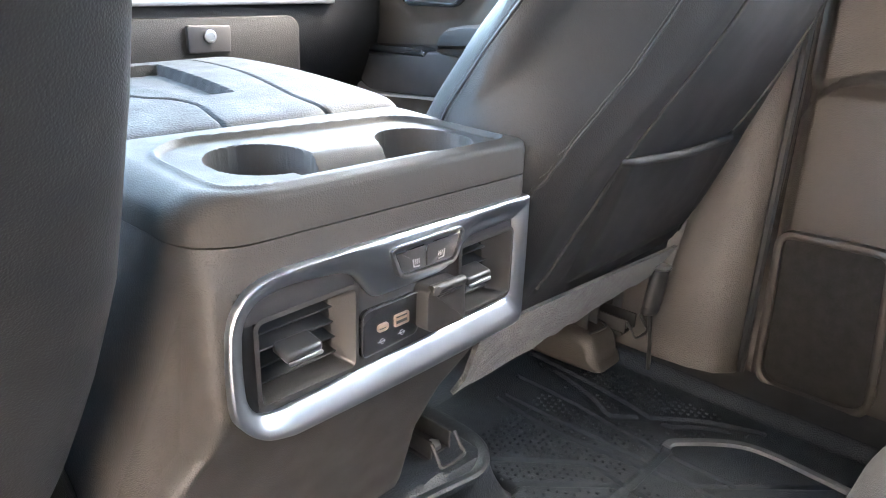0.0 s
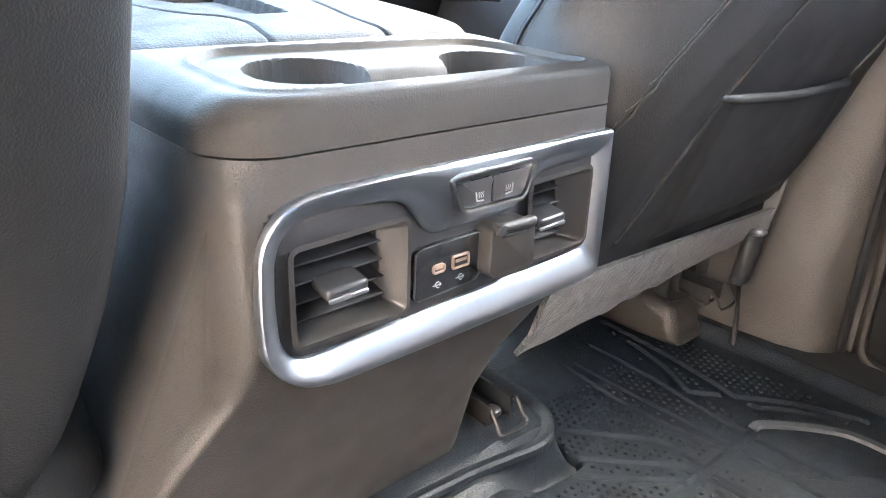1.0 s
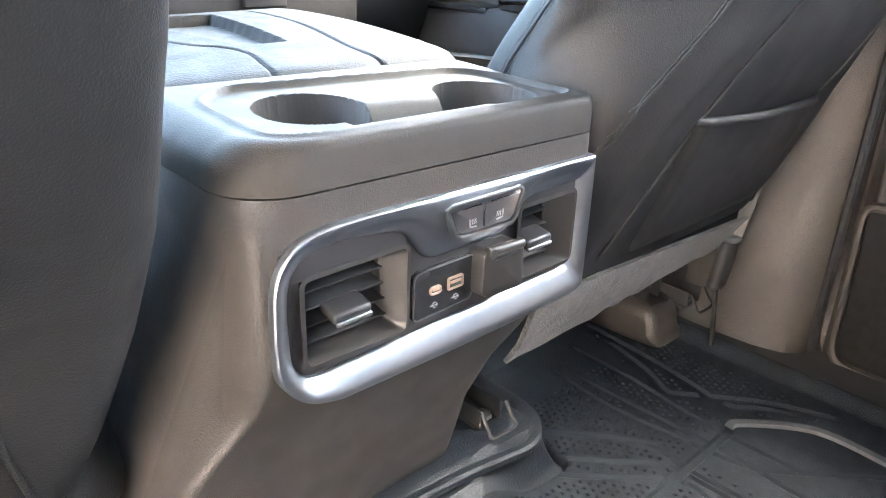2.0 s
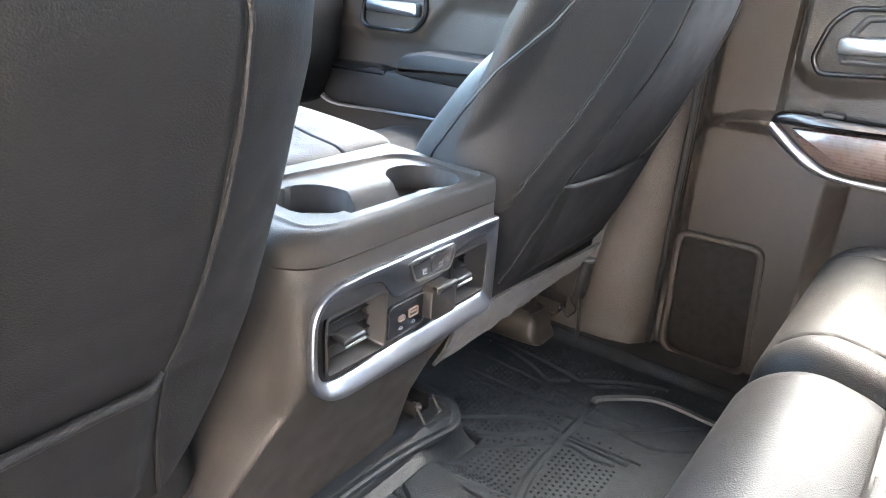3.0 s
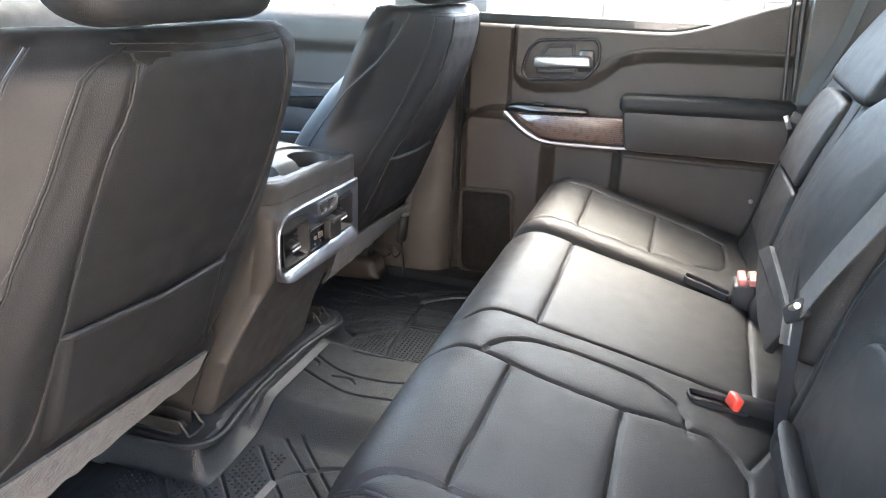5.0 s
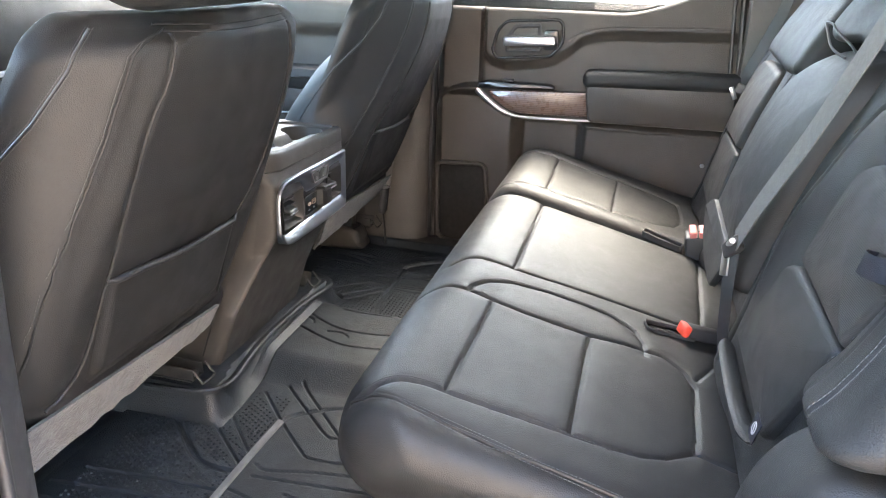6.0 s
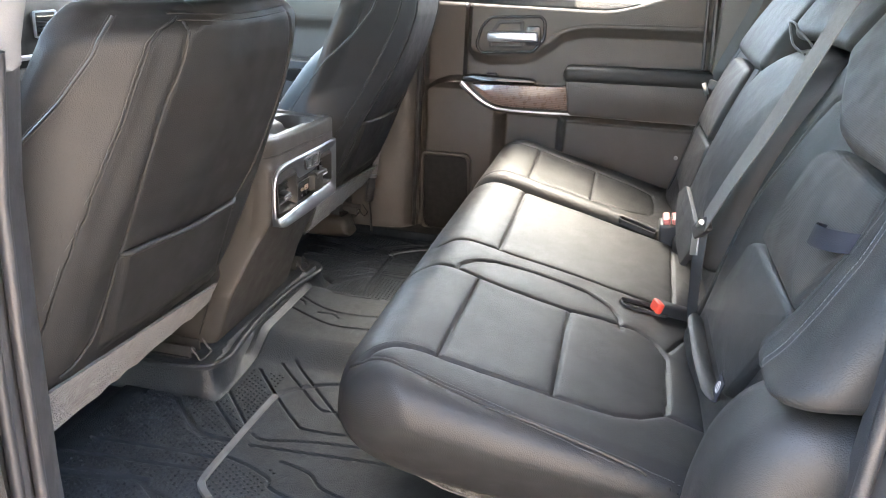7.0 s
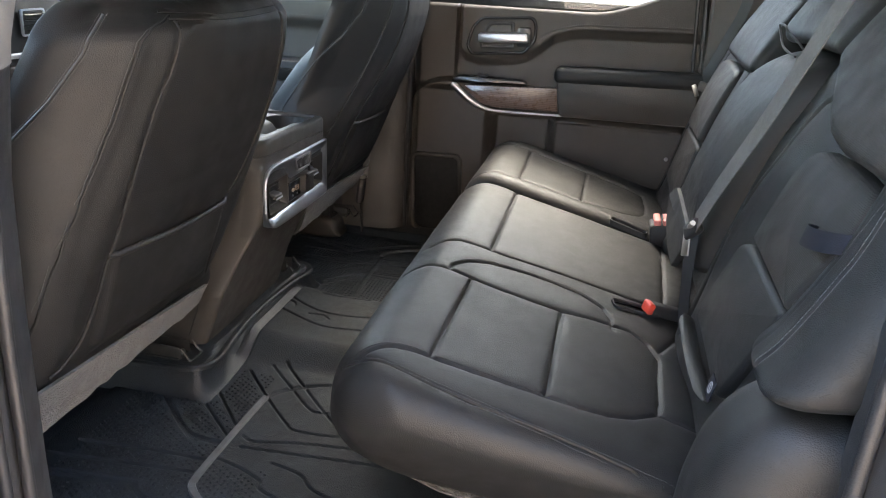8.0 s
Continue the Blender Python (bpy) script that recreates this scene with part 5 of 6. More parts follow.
def build_buckles():
    a = thing("belt_buckle", "red-topped seat belt buckle tucked into the cushion", "buckle", (-0.2, -0.31, 0.28), "belt buckles")
    part("body", at(rbox((0, 0, 0), (0.028, 0.085, 0.024), 0.006, 3), pose(-0.178, -0.335, 0.288, 16, 0, 22)), PLASTIC_DARK, a)
    part("release_button", at(rbox((0, 0, 0), (0.03, 0.014, 0.022), 0.004, 3), pose(-0.196, -0.297, 0.302, 18, 0, 22)), RED, a, "bright red release button")
    w = thing("belt_buckle", "twin belt buckle with faded red buttons between cushions", "buckle", (0.27, -0.33, 0.28), "belt buckles")
    part("body", at(rbox((0, 0, 0), (0.062, 0.045, 0.075), 0.006, 3), pose(0.278, -0.338, 0.285, -8, 0, 0)), PLASTIC_DARK, w)
    for k in (0, 1):
        part("release_button", at(rbox((0, 0, 0), (0.060, 0.017, 0.016), 0.004, 3), pose(0.278, -0.328 - 0.021 * k, 0.327 + 0.002 * k, -8, 0, 0)), PINK, w, "faded red release button")
    part("slot", at(rbox((0, 0, 0), (0.035, 0.004, 0.004), 0.001), pose(0.278, -0.340, 0.334, -8, 0, 0)), PLASTIC_DARK, w)
    for x0, y0, x1, y1 in ((-0.212, -0.228, -0.186, -0.318), (0.292, -0.215, 0.272, -0.31)):
        well = thing("buckle_well", "dark plastic buckle well sunk into the cushion", "buckle well", (x0, y0, 0.28), "buckle wells")
        d = np.array([x1 - x0, y1 - y0])
        d /= np.linalg.norm(d)
        n = np.array([-d[1], d[0]]) * 0.017
        p = np.array([x0, y0])
        q = np.array([x1, y1])
        poly = ccw(round_poly([p + n, q + n, q - n, p - n], 0.012, 5))
        inner_ = offset_poly(poly, 0.004)
        f = lambda pl, dz: np.c_[pl, bench_top(pl[:, 1]) + dz]
        rings = [f(poly, -0.012), f(poly, 0.0015), f(offset_poly(poly, 0.002), 0.003), f(inner_, 0.0005), f(inner_, -0.003)]
        part("rim", (np.vstack(rings), grid_faces(len(rings), len(poly), close_v=True)), PLASTIC_DARK, well)
        part("floor", (f(inner_, -0.0035), [tuple(range(len(inner_)))]), GLOSS, well)


def build_loops():
    lp = thing("pull_loop", "thin black cord loop above the centre armrest", "pull loop", (-0.1, -0.45, 0.79))
    pts = [(-0.16, 0.782, 0.045), (-0.084, 0.790, 0.055), (-0.021, 0.811, 0.065), (0.008, 0.823, 0.07), (-0.05, 0.824, 0.072), (-0.103, 0.816, 0.07), (-0.19, 0.804, 0.06), (-0.215, 0.790, 0.045)]
    part("cord", tube(curve([(x, float(fr(z)) + w, z) for x, z, w in pts], 6), 0.0021, 8), PLASTIC_DARK, lp)
    tb = thing("strap_tab", "dark webbing pull tab on the outer backrest", "strap", (-0.68, -0.42, 0.63))
    q = [(-0.636, float(fr(0.626)) + 0.002, 0.624), (-0.640, float(fr(0.626)) + 0.024, 0.627), (-0.66, float(fr(0.63)) + 0.031, 0.630), (-0.69, float(fr(0.636)) + 0.031, 0.636), (-0.715, float(fr(0.642)) + 0.024, 0.642), (-0.73, float(fr(0.646)) + 0.004, 0.646)]
    part("loop", strap(curve(q, 5), 0.024, 0.002, (0.1, 1, 0.235)), BLUE_TAG, tb)
    tg = thing("label_tag", "small dark anchor tag with a pale ring mark", "label", (-0.58, -0.365, 0.385))
    m = pose(-0.612, float(fr(0.385)) + 0.02, 0.385, 90 - 13, 0, 180)
    part("tab", at(rbox((0, 0, 0), (0.032, 0.03, 0.002), 0.0008), m), BLUE_TAG, tg)
    o = circle(0.0085, 24)
    part("ring_mark", at(hoop(o, offset_poly(o, 0.0018), 0.0008, 0.0016), m), WHITE_INK_DIM, tg)
    part("bar_mark", at(rbox((0, 0, 0.0013), (0.003, 0.012, 0.0006), 0.0), m @ pose(0, 0, 0, 0, 0, 25)), WHITE_INK_DIM, tg, flat=True)


def build_side_bolster():
    s = thing("side_bolster", "black leather side bolster beside the rear seat", "bolster", (-0.78, -0.45, 0.0))
    up = curve([(-0.364, 0.505), (-0.361, 0.516), (-0.378, 0.54), (-0.397, 0.576), (-0.416, 0.618), (-0.434, 0.662), (-0.470, 0.78), (-0.52, 0.86), (-0.58, 0.84), (-0.59, 0.6), (-0.58, 0.54), (-0.56, 0.518), (-0.46, 0.507), (-0.39, 0.500)], 6, True)

    def lean(v):
        v = v.copy()
        w = smooth(v[:, 0], -0.80, -0.62)
        v[:, 1] = v[:, 1] - 0.05 * w * w
        return v

    def dent(v, n):
        return 0.003 * np.exp(-((v[:, 0] + 0.775) / 0.0035) ** 2) + 0.002 * np.exp(-((v[:, 0] + 0.735) / 0.003) ** 2)

    u = part("upper_pad", pillow(up, -0.865, -0.655, 0.05, 0.004, 0.004, dent, lean), LEATHER, s)
    lo = curve([(-0.315, 0.10), (-0.31, 0.28), (-0.318, 0.37), (-0.338, 0.435), (-0.375, 0.478), (-0.43, 0.493), (-0.58, 0.485), (-0.60, 0.2), (-0.57, 0.08)], 6, True)
    part("lower_pad", pillow(lo, -0.87, -0.70, 0.055, 0.006, 0.006, lambda v, n: 0.003 * np.exp(-((v[:, 0] + 0.735) / 0.0035) ** 2)), LEATHER, s)
    vv = np.array([w.co for w in u.data.vertices])
    front = vv[:, 1] > np.interp(vv[:, 2], [0.48, 0.66, 0.86], [-0.46, -0.50, -0.55])
    zz = np.linspace(0.51, 0.80, 70)
    for x in (-0.770, -0.781):
        part("seam_thread", stitches(drape(np.stack([np.full(70, x), zz], 1), vv, 0, 2, 1, front, 0.0004), 0.006, 0.0042, 0.0006), THREAD, u)
    zz = np.linspace(0.50, 0.72, 50)
    xx = np.interp(zz, [0.489, 0.539, 0.591, 0.645, 0.72], [-0.680, -0.692, -0.713, -0.736, -0.765])
    part("seam_thread", stitches(drape(np.stack([xx, zz], 1), vv, 0, 2, 1, front, 0.0004), 0.007, 0.0042, 0.0005), THREAD, u)


# ==== right side: pillar, doors ====
def door_top(y, y0):
    return 0.775 + 0.095 * smooth(-(y - y0), 0.08, 0.45)


def door_surface(y, z):
    """How far the rear door's inner face stands out, x for each (y, z)."""
    x = np.full_like(y, 0.888)
    crease = np.interp(y, [-0.43, -0.08, -0.03, 0.02, 0.06, 0.10, 0.14, 0.25, 0.30, 0.33], [0.726, 0.718, 0.712, 0.695, 0.660, 0.634, 0.622, 0.610, 0.622, 0.655])
    up = smooth(z - crease, -0.028, 0.012) * (1 - smooth(y, 0.31, 0.33))
    x = x - 0.026 * up                                                        # padded upper with the handle island
    x = x - 0.020 * smooth(y, 0.325, 0.333) * smooth(z, 0.50, 0.53)           # front upper panel, split from the rest
    x = x + 0.006 * np.exp(-((y - 0.329) / 0.003) ** 2) * smooth(z, 0.53, 0.56)
    low = (1 - smooth(z, 0.42, 0.45)) * (1 - smooth(y, 0.185, 0.225))
    x = x + 0.05 * low                                                        # store pocket
    x = x - 0.055 * (1 - smooth(z, 0.424, 0.447)) * (1 - smooth(y, -0.02, 0.02)) * smooth(z, 0.1, 0.2)
    arch = np.interp(y, [0.2, 0.335, 0.38, 0.42, 0.45, 0.475], [0.535, 0.545, 0.54, 0.525, 0.505, 0.47])
    x = x - 0.03 * smooth(y, 0.185, 0.225) * (1 - smooth(z - arch, -0.012, 0.006))   # front lower bulge
    x = x + 0.03 * smooth(z - door_top(y, 0.0), -0.012, 0.02)
    x = x + 0.03 * smooth(y, 0.445, 0.475)
    st = np.interp(y, [-0.43, -0.06, -0.01, 0.03, 0.07], [0.744, 0.731, 0.722, 0.708, 0.684])
    x = x + 0.002 * np.exp(-((z - st) / 0.0022) ** 2) * (1 - smooth(y, 0.05, 0.07))
    return x


def build_door():
    d = thing("rear_door", "closed dark rear door with wood trim and armrest", "car door", (0.9, 0.0, -0.05), "doors")
    ys, zs = np.linspace(-0.43, 0.475, 260), np.linspace(0, 1, 260)
    gy, gt = np.meshgrid(ys, zs, indexing="ij")
    gz = -0.06 + (door_top(gy, 0.0) + 0.06) * gt
    x = door_surface(gy.ravel(), gz.ravel()).reshape(gy.shape)
    inner = np.stack([x, gy, gz], -1).reshape(-1, 3)
    n1, n2 = gy.shape
    panel_ = part("door_panel", (inner, grid_faces(n1, n2)), PLASTIC_DOOR, d)
    part("door_shell", box(0.95, 0.99, -0.47, 0.5, -0.12, 0.80, 0.005), PLASTIC_DARK, d)
    yy = np.linspace(-0.42, 0.04, 90)
    zz = np.interp(yy, [-0.43, -0.06, -0.01, 0.03, 0.07], [0.744, 0.731, 0.722, 0.708, 0.684]) + 0.006
    part("seam_thread", stitches(np.stack([door_surface(yy, zz) - 0.0004, yy, zz], 1), 0.006, 0.0042, 0.0006), THREAD, panel_)
    # wood strip with its bright edge
    dm = Matrix(((0, 0, -1, 0.868), (1, 0, 0, 0), (0, 1, 0, 0), (0, 0, 0, 1)))
    part("wood_trim", at(prism(round_poly([(0.30, 0.527), (-0.026, 0.541), (-0.034, 0.466), (0.19, 0.462), (0.23, 0.470), (0.27, 0.497)], 0.008), 0.022, 0.003), dm), WOOD, d, "brown wood-grain trim strip")
    edge = curve([(0.335, 0.53), (0.29, 0.492), (0.245, 0.464), (0.195, 0.452), (0.08, 0.452), (-0.034, 0.455)], 6)
    wid = np.interp(np.arange(len(edge)), [0, 10, 18, len(edge)], [2.4, 2.2, 1.0, 0.7])
    part("trim_edge", sweep(np.stack([np.full(len(edge), 0.848), edge[:, 0], edge[:, 1]], 1), circle(0.005, 10, 0.004), (1, 0, 0), scale=wid), SATIN, d, "satin chrome edge under the wood trim")
    part("switch_plate", at(prism(round_poly([(0.335, 0.532), (0.33, 0.549), (0.30, 0.558), (0.10, 0.557), (0.085, 0.541)], 0.012), 0.032, 0.006), dm), GLOSS, d)
    part("window_switch", at(rbox((0, 0, 0), (0.022, 0.035, 0.008), 0.003), pose(0.85, 0.235, 0.561)), PLASTIC_DARK, d)
    # armrest
    armp = round_poly([(-0.445, 0.462), (-0.445, 0.60), (-0.05, 0.606), (-0.006, 0.575), (-0.022, 0.458)], [0.005, 0.02, 0.03, 0.03, 0.02], 6)
    part("armrest", at(prism(armp, 0.075, 0.016), dm), PLASTIC_DOOR, d)
    part("armrest_pad", at(rbox((0, 0, 0), (0.088, 0.45, 0.050), 0.021, 5), pose(0.829, -0.222, 0.592, -1.5, 0, 0)), LEATHER, d, "padded black leather armrest top")
    # pull handle recess and lever
    rec = round_poly([(0.297, 0.650), (0.281, 0.712), (0.252, 0.742), (0.090, 0.753), (0.074, 0.735), (0.072, 0.680), (0.107, 0.636), (0.279, 0.622)], 0.014, 5)
    hm = Matrix(((0, 0, -1, 0.862), (1, 0, 0, 0), (0, 1, 0, 0), (0, 0, 0, 1)))
    r_out = ccw(resample(rec, 0.004, True))
    r_in = offset_poly(r_out, 0.009)
    part("handle_bezel", at(hoop(r_out, r_in, 0.0, 0.009, 0.002), hm), GLOSS, d, "gloss black ring round the door handle")
    part("handle_plate", at(prism(offset_poly(r_out, 0.006), 0.004, 0.001), hm), PLASTIC_DOOR, d)
    cup = round_poly([(0.252, 0.645), (0.248, 0.695), (0.225, 0.730), (0.145, 0.735), (0.138, 0.650)], 0.010, 5)
    c_out = ccw(resample(cup, 0.004, True))
    part("finger_cup", at(hoop(c_out, offset_poly(c_out, 0.012), 0.003, 0.007, 0.002), hm), PLASTIC_DARK, d)
    lev = round_poly([(0.256, 0.664), (0.257, 0.693), (0.099, 0.703), (0.094, 0.672)], 0.009, 5)
    part("door_handle", at(prism(lev, 0.02, 0.007, 0.008), hm), SATIN, d, "satin chrome door handle")
    part("lock_knob", at(prism(round_poly([(0.134, 0.658), (0.134, 0.718), (0.092, 0.720), (0.086, 0.662)], 0.01), 0.012, 0.003, 0.003), hm), GLOSS, d)
    # speaker grille
    sp = round_poly([(0.458, 0.0), (0.464, 0.286), (0.290, 0.291), (0.268, 0.0)], [0.05, 0.03, 0.03, 0.05], 7)
    so = ccw(resample(sp, 0.004, True))
    gm = Matrix(((0, 0, -1, 0.8595), (1, 0, 0, 0), (0, 1, 0, 0), (0, 0, 0, 1)))
    part("speaker_rim", at(hoop(so, offset_poly(so, 0.012), 0.0, 0.017, 0.003), gm), PLASTIC_DOOR, d)
    part("speaker_grille", at(prism(offset_poly(so, 0.011), 0.006, 0.004), gm), GRILLE, d, "black speaker grille")
    return d


def build_cab_right():
    # pillar between the doors
    ring = np.array([(0.80, 0.62), (0.805, 0.56), (0.818, 0.515), (0.845, 0.488), (0.92, 0.479), (0.95, 0.46), (0.97, 0.46), (0.97, 0.74), (0.84, 0.74), (0.80, 0.70)])
    rings = [np.c_[ring + np.array([dx, dy]), np.full(len(ring), z)] for z, dx, dy in ((-0.06, -0.022, -0.006), (0.0, -0.018, -0.006), (0.008, -0.010, -0.003), (0.03, -0.003, 0.0), (0.1, 0.006, 0.0), (0.2, 0.024, 0.0), (0.3, 0.060, 0.0), (0.4, 0.080, 0.0), (0.8, 0.09, 0.0), (1.2, 0.09, 0.0))]
    structure("pillar_right", loft(rings), PLASTIC_DOOR, "dark plastic pillar trim between the closed doors", "pillar")
    for y, z1 in ((0.478, 1.2),):
        structure("door_seal_right", tube([(0.85, 0.482, -0.05), (0.856, 0.482, 0.2), (0.872, 0.482, 0.6), (0.885, 0.482, 0.9)], 0.008, 8), SEAL, "black rubber seal along the pillar", "door seal")
    for y, r in ((-0.408, 0.006), (-0.432, 0.009)):
        structure("door_seal_right", tube([(0.850, y - 0.012, 0.30), (0.852, y - 0.004, 0.60), (0.856, y + 0.016, 0.83), (0.862, y + 0.02, 1.0)], r, 8), SEAL, "black rubber seal behind the rear door", "door seal")
    # lower trim along the sill
    structure("sill_trim_right", loft([np.array([(0.765, y, -0.02), (0.772, y, 0.004), (0.79, y, 0.010), (0.86, y, 0.012), (0.86, y, -0.03)]) for y in np.linspace(-0.45, 2.0, 30)]), PLASTIC_DARK, "dark plastic sill trim along the floor", "trim")
    # upper frame, roof, outer wall pieces
    for y0, y1, nm in ((-0.47, -0.40, "c"), (0.50, 0.60, "b"), (1.55, 1.7, "a")):
        structure("pillar_upper_right", box(0.90, 0.96, y0, y1, 0.6, 1.24, 0.01), PLASTIC_DARK, "dark upper window pillar", "pillar")
    structure("window_right_rear", box(0.925, 0.928, -0.42, 0.52, 0.70, 1.22), SIDE_GLASS, "tinted closed rear door window", "window", True).visible_shadow = False
    structure("window_right_front", box(0.925, 0.928, 0.58, 1.6, 0.70, 1.22), GLASS, "clear closed front door window", "window", True).visible_shadow = False
    structure("wall_right_rear", box(0.80, 0.99, -1.0, -0.43, -0.1, 1.24, 0.01), PLASTIC_DOOR, "dark rear corner pillar trim", "wall")


def build_floor_fittings():
    """Belt anchor and track cover beside the passenger seat."""
    a = thing("belt_anchor", "black belt anchor boot with a thin steel rod", "belt anchor", (0.735, 0.6, 0.0))
    rings = [np.c_[circle(0.021 * k, 14, 0.014 * k) + np.array([0.738, 0.603 + 0.12 * (0.2 - z)]), np.full(14, z)] for z, k in ((0.118, 0.7), (0.122, 0.95), (0.13, 1.0), (0.135, 0.9), (0.14, 1.0), (0.19, 0.98), (0.196, 0.85), (0.2, 0.9), (0.206, 0.85))]
    part("boot", loft(rings), PLASTIC_DARK, a)
    part("collar", at(lathe([(0.017, 0), (0.018, 0.004), (0.014, 0.008)], 16), pose(0.738, 0.603, 0.206)), STEEL, a)
    part("rod", tube([(0.738, 0.612, 0.12), (0.742, 0.607, 0.06), (0.744, 0.604, 0.008)], 0.0038, 10), DARK_STEEL, a)
    part("webbing", strap([(0.74, 0.602, 0.205), (0.765, 0.60, 0.27), (0.84, 0.60, 0.42)], 0.03, 0.002, (1, 0, 0)), WEB, a)
    c = thing("track_cover", "moulded plastic cover over the seat track end", "track cover", (0.70, 0.74, 0.0))
    prof = curve([(0.668, 0.004), (0.664, 0.03), (0.672, 0.06), (0.695, 0.073), (0.76, 0.075), (0.84, 0.07), (0.85, 0.004)], 6, True)
    cv = part("cover", pillow(prof, 0.655, 0.745, 0.022, 0.008, 0.008), PLASTIC_DOOR, c)
    part("track_tongue", merge(box(0.682, 0.688, 0.70, 0.80, 0.07, 0.12, 0.002), box(0.715, 0.721, 0.70, 0.80, 0.07, 0.12, 0.002)), DARK_STEEL, cv)
    part("slot_rim", tube(curve([(0.675, 0.69, 0.073), (0.70, 0.684, 0.073), (0.728, 0.69, 0.073), (0.733, 0.75, 0.075)], 5), 0.0028, 8), PLASTIC_DARK, cv)


def build_dash_details(dash):
    dm = Matrix(((1, 0, 0, 0), (0, 0, -1, 1.405), (0, 1, 0, 0), (0, 0, 0, 1)))
    pl = lambda poly, h, base=0.0, bev=0.003, r=0.01: at(prism(round_poly(poly, r), h, bev, base), dm)
    box_ = part("glovebox_door", pl([(0.10, 0.44), (0.10, 0.578), (0.585, 0.572), (0.603, 0.555), (0.60, 0.44)], 0.012, 0.0, 0.005, 0.02), DASH, dash, "closed glovebox lid")
    la = part("latch", pl([(0.346, 0.512), (0.346, 0.562), (0.437, 0.559), (0.434, 0.508)], 0.012, 0.008, 0.003, 0.006), PLASTIC_DARK, box_)
    part("lock_cylinder", at(lathe([(0.012, 0), (0.012, 0.003), (0.008, 0.004), (0.0075, 0.0025), (0.001, 0.0025)], 18), dm @ Matrix.Translation((0.391, 0.541, 0.02))), SATIN, la, "round metal lock cylinder")
    part("trim_strip", pl([(0.02, 0.598), (0.02, 0.612), (0.70, 0.604), (0.70, 0.592)], 0.010, 0.0, 0.003, 0.005), SATIN, dash, "satin chrome strip across the dashboard")
    vt = part("dash_vent", pl([(0.215, 0.655), (0.22, 0.72), (0.30, 0.72), (0.30, 0.655)], 0.012), PLASTIC_DARK, dash)
    for k in range(4):
        part("louvre", at(rbox((0, 0, 0), (0.07, 0.02, 0.003), 0.001), pose(0.26, 1.392, 0.665 + 0.015 * k, 15)), GLOSS, vt)
    part("vent_frame", at(hoop(*(lambda o: (o, offset_poly(o, 0.005)))(ccw(resample(round_poly([(0.212, 0.652), (0.217, 0.723), (0.303, 0.723), (0.303, 0.652)], 0.008), 0.004, True))), 0.01, 0.016), dm), SATIN, vt)


def build_front_door_details(d):
    dm = Matrix(((0, 0, -1, 0.868), (1, 0, 0, 0), (0, 1, 0, 0), (0, 0, 0, 1)))
    part("armrest", at(prism(round_poly([(1.54, 0.478), (1.235, 0.497), (1.20, 0.50), (0.72, 0.52), (0.72, 0.42), (1.24, 0.40), (1.42, 0.395), (1.49, 0.43)], 0.015), 0.05, 0.01), dm), PLASTIC_DARK, d)
    edge = curve([(1.545, 0.476), (1.49, 0.43), (1.425, 0.392), (1.24, 0.398), (0.95, 0.41)], 6)
    wid = np.interp(np.arange(len(edge)), [0, 8, 14, len(edge)], [2.0, 1.8, 0.9, 0.5])
    part("trim_edge", sweep(np.stack([np.full(len(edge), 0.822), edge[:, 0], edge[:, 1]], 1), circle(0.005, 10, 0.004), (1, 0, 0), scale=wid), SATIN, d, "satin chrome edge under the armrest")
    part("switch_plate", at(prism(round_poly([(1.50, 0.482), (1.48, 0.496), (1.30, 0.505), (1.24, 0.50), (1.24, 0.485)], 0.008), 0.052, 0.006), dm), GLOSS, d)
    part("armrest_pad", at(prism(round_poly([(1.19, 0.50), (1.17, 0.55), (1.10, 0.565), (0.72, 0.57), (0.72, 0.49)], 0.025), 0.09, 0.02), dm), LEATHER, d, "padded leather armrest top")
    r_out = ccw(resample(round_poly([(1.36, 0.605), (1.355, 0.655), (1.32, 0.705), (1.17, 0.708), (1.15, 0.685), (1.15, 0.63), (1.19, 0.59), (1.34, 0.588)], 0.02, 5), 0.004, True))
    part("handle_bezel", at(hoop(r_out, offset_poly(r_out, 0.009), 0.0, 0.009, 0.002), dm), GLOSS, d)
    part("door_handle", at(prism(round_poly([(1.33, 0.635), (1.33, 0.66), (1.17, 0.663), (1.168, 0.632)], 0.009, 5), 0.02, 0.007, 0.006), dm), SATIN, d, "satin chrome door handle")
    yy = np.linspace(0.70, 1.12, 60)
    part("seam_thread", stitches(np.stack([np.full(60, 0.868), yy, np.full(60, 0.708)], 1), 0.006), THREAD, d)


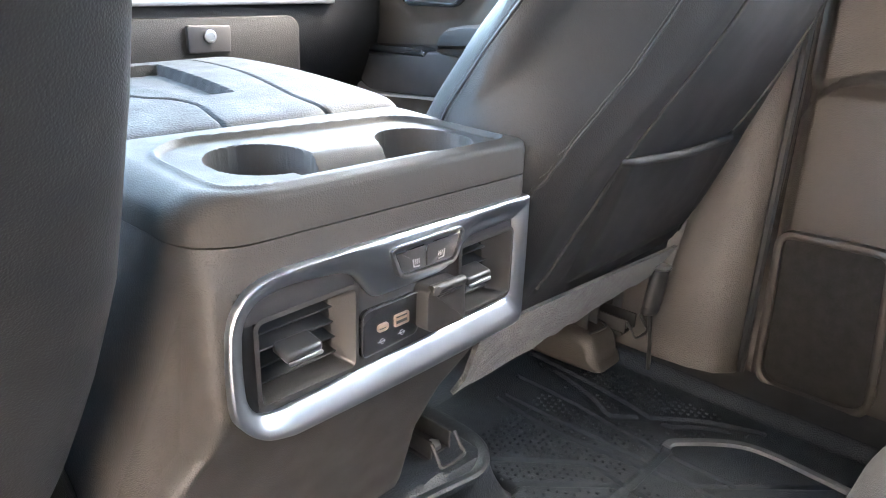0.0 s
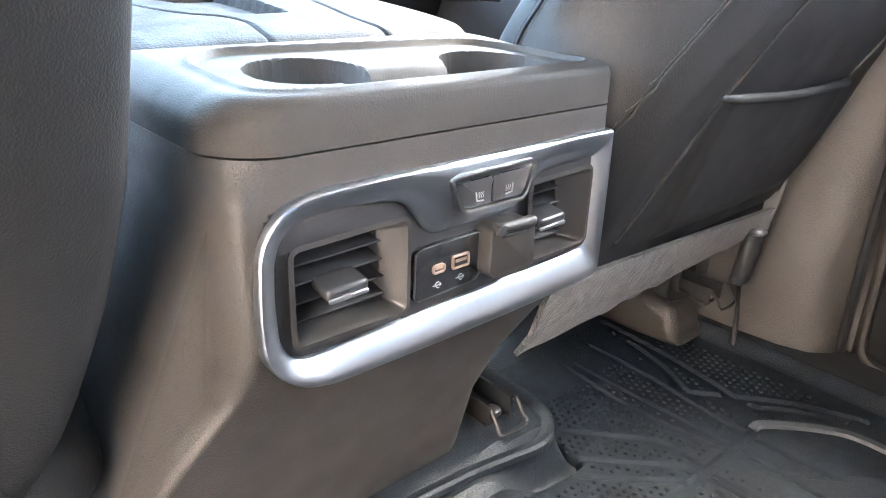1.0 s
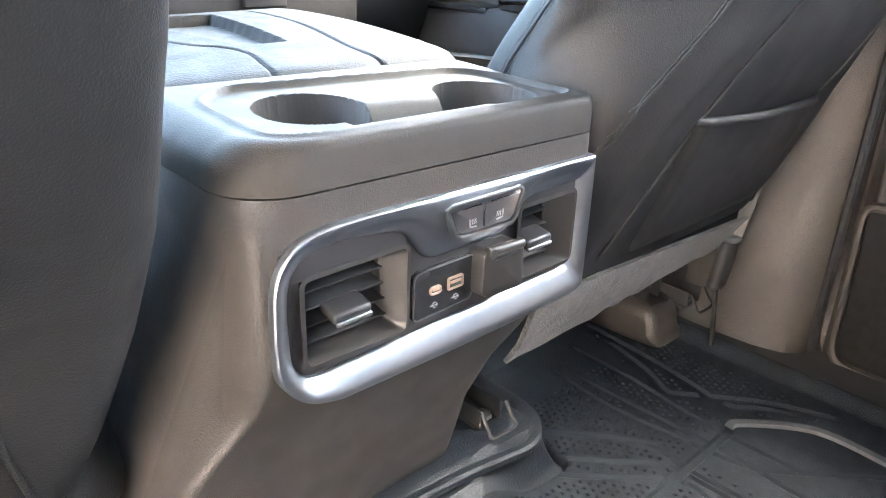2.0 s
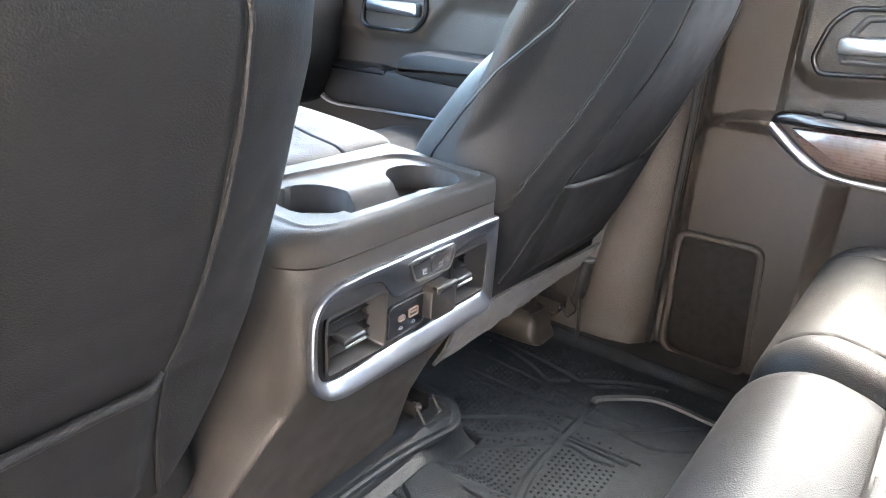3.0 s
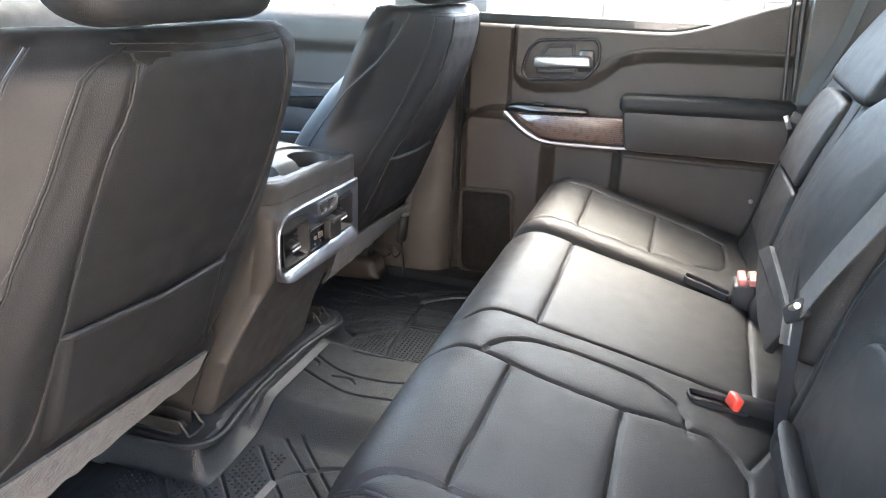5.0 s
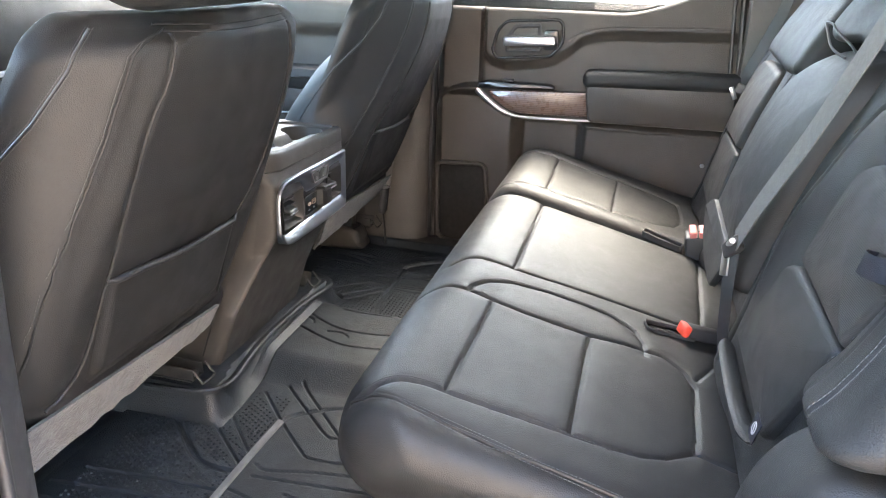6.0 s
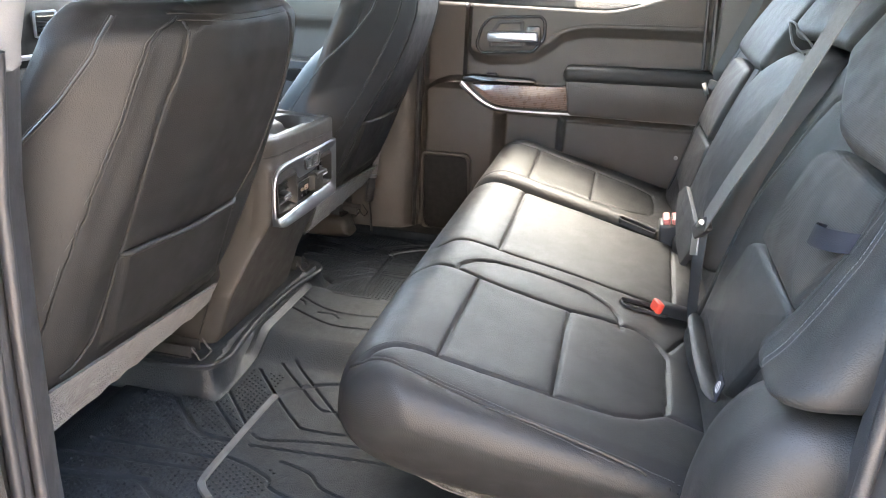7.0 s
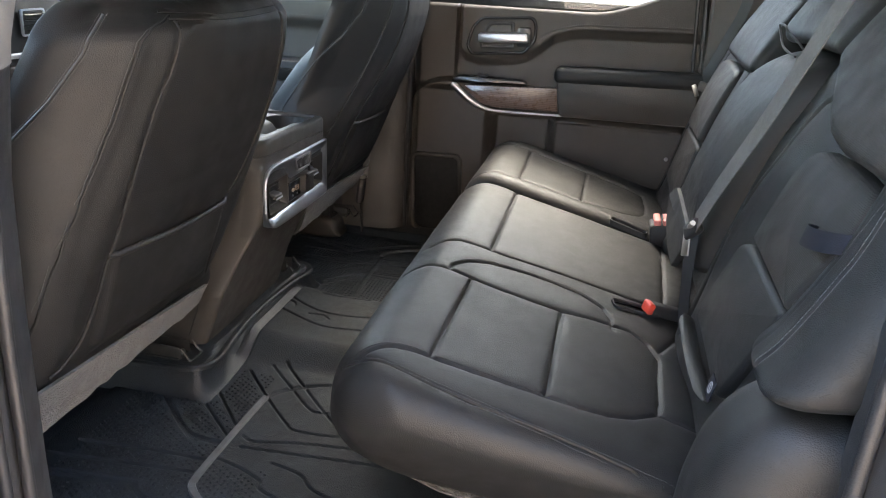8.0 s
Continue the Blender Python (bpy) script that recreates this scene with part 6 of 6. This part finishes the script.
def build_cab_shell():
    structure("ceiling", box(-0.96, 0.96, -0.9, 1.5, 1.22, 1.30, 0.02), HEADLINER, "pale grey cloth headliner", "ceiling")
    structure("wall_rear_low", box(-0.96, 0.96, -0.80, -0.74, -0.1, 0.80, 0.01), PLASTIC_DOOR, "dark panel behind the rear seat", "wall")
    structure("window_rear", box(-0.8, 0.8, -0.78, -0.776, 0.80, 1.22), TINTED, "dark tinted rear window", "window", True).visible_shadow = False
    # left side
    structure("wall_left_rear", box(-0.99, -0.93, -1.0, -0.472, -0.1, 1.24, 0.02), PAINT, "pale painted rear body side", "wall")
    ring = np.array([(-0.83, 0.03), (-0.82, 0.08), (-0.82, 0.2), (-0.95, 0.2), (-0.97, 0.1), (-0.96, 0.02), (-0.92, 0.0), (-0.87, 0.005)])
    lean = lambda z: np.interp(z, [-0.12, 0.23, 0.47, 0.64, 0.80, 0.86, 1.22], [0.503, 0.497, 0.486, 0.473, 0.445, 0.425, 0.33])
    structure("pillar_left", loft([np.c_[ring + np.array([0, lean(z)]), np.full(len(ring), z)] for z in (-0.12, 0.1, 0.23, 0.35, 0.47, 0.56, 0.64, 0.72, 0.78)]), PLASTIC_DARK, "dark trimmed left door pillar", "pillar")
    structure("pillar_left_upper", loft([np.c_[ring * 1.0 + np.array([0, lean(z) - 0.002]), np.full(len(ring), z)] for z in (0.775, 0.80, 0.86, 0.95, 1.1, 1.22)]), PILLAR_GREY, "pale grey upper pillar trim", "pillar")
    zs = np.linspace(-0.1, 0.80, 40)
    for x, dy in ((-0.905, -0.010), (-0.935, -0.004)):
        structure("door_seal_left", tube(np.stack([np.full(40, x), lean(zs) + dy, zs], 1), 0.008, 10), SEAL, "black rubber door seal on the open doorway", "door seal")
    zs = np.linspace(-0.1, 1.0, 40)
    structure("door_seal_rear", tube(np.stack([np.full(40, -0.905), -0.437 - 0.1 * smooth(zs, 0.62, 1.0), zs], 1), 0.008, 10), SEAL, "black rubber door seal on the open doorway", "door seal")
    structure("jamb_rear", loft([np.array([(-0.86, y0, z), (-0.86, y0 - 0.2, z), (-0.93, y0 - 0.2, z), (-0.93, y0 - 0.03, z), (-0.90, y0 - 0.004, z)]) for z, y0 in ((-0.1, -0.437), (0.5, -0.437), (0.62, -0.437), (0.8, -0.48), (1.0, -0.537), (1.22, -0.58))]), PLASTIC_DARK, "dark door jamb behind the rear seat", "jamb")
    structure("door_left_front", box(-0.96, -0.9, 0.66, 1.7, -0.1, 0.78, 0.02), PLASTIC_DOOR, "dark front door panel", "car door")
    # the rear door of the camera's side, swung wide open on the pillar
    swing = pose(-0.955, 0.50, 0.0, 0, 0, -72)
    outline = ccw(round_poly([(-0.93, -0.12), (-0.95, 0.30), (-0.93, 0.84), (-0.62, 0.775), (-0.02, 0.765), (-0.01, -0.12)], [0.08, 0.1, 0.03, 0.1, 0.02, 0.03], 5))
    upright = Matrix(((0, 0, 1, -0.06), (1, 0, 0, 0), (0, 1, 0, 0), (0, 0, 0, 1)))
    structure("door_left_rear", at(at(prism(outline, 0.085, 0.012), upright), swing), PLASTIC_DOOR, "open dark rear door beside the doorway", "car door")
    frame_ = curve([(-0.02, 0.77), (-0.06, 1.0), (-0.14, 1.19), (-0.60, 1.215), (-0.80, 1.10), (-0.91, 0.85)], 5)
    structure("door_frame_left_rear", at(at(tube(np.c_[frame_, np.full(len(frame_), 0.04)], 0.022, 8), upright), swing), PLASTIC_DARK, "dark window frame of the open door", "door frame")
    structure("window_left_rear", at(at(prism(ccw(frame_), 0.004, 0.0, 0.038), upright), swing), TINTED, "dark tinted window of the open door", "window", True)
    structure("sill_left", box(-0.97, -0.80, -0.47, 0.66, -0.12, -0.015, 0.01), PLASTIC_DARK, "dark plastic door sill", "sill")
    pane = np.array([(-0.80, 1.52, 1.235), (0.80, 1.52, 1.235), (0.84, 2.02, 0.84), (-0.84, 2.02, 0.84)])
    structure("windscreen", (np.vstack([pane, pane + np.array([0, 0.004, 0.005])]), [(0, 1, 2, 3), (7, 6, 5, 4), (0, 4, 5, 1), (1, 5, 6, 2), (2, 6, 7, 3), (3, 7, 4, 0)]), WINDSCREEN, "tinted laminated windscreen", "window", True).visible_shadow = True
    # front bulkhead and dashboard
    structure("bulkhead", box(-0.96, 0.96, 1.95, 2.0, -0.1, 0.7, 0.01), PLASTIC_DARK, "dark front bulkhead", "wall")
    dash = thing("dashboard", "dark grey dashboard with a closed glovebox", "dashboard", (0.1, 1.7, 0.3))
    prof = curve([(1.44, 0.44), (1.41, 0.52), (1.405, 0.60), (1.40, 0.66), (1.41, 0.74), (1.45, 0.80), (1.55, 0.84), (1.9, 0.82), (1.93, 0.5), (1.7, 0.36), (1.5, 0.38)], 6, True)
    part("body", pillow(prof, -0.86, 0.86, 0.04, 0.05, 0.02), DASH, dash)
    build_dash_details(dash)

    # front passenger door
    d = thing("front_door", "closed dark front passenger door", "car door", (0.9, 1.1, -0.05), "doors")
    ys, zs = np.linspace(0.60, 1.62, 100), np.linspace(-0.06, 0.79, 90)
    gy, gz = np.meshgrid(ys, zs, indexing="ij")
    crease = np.interp(gy, [0.6, 1.08, 1.13, 1.18, 1.35, 1.4], [0.69, 0.685, 0.64, 0.585, 0.58, 0.60])
    x = 0.89 - 0.022 * smooth(gz - crease, -0.03, 0.012) + 0.05 * smooth(gz, 0.75, 0.82) - 0.02 * (1 - smooth(gz, 0.38, 0.42))
    part("door_panel", (np.stack([x, gy, gz], -1).reshape(-1, 3), grid_faces(*gy.shape)), PLASTIC_DOOR, d)
    build_front_door_details(d)
    build_floor_fittings()


build_rear_back(build_bench())
build_side_bolster()
build_belts()
build_buckles()
build_loops()
build_door()
build_cab_right()
build_cab_shell()
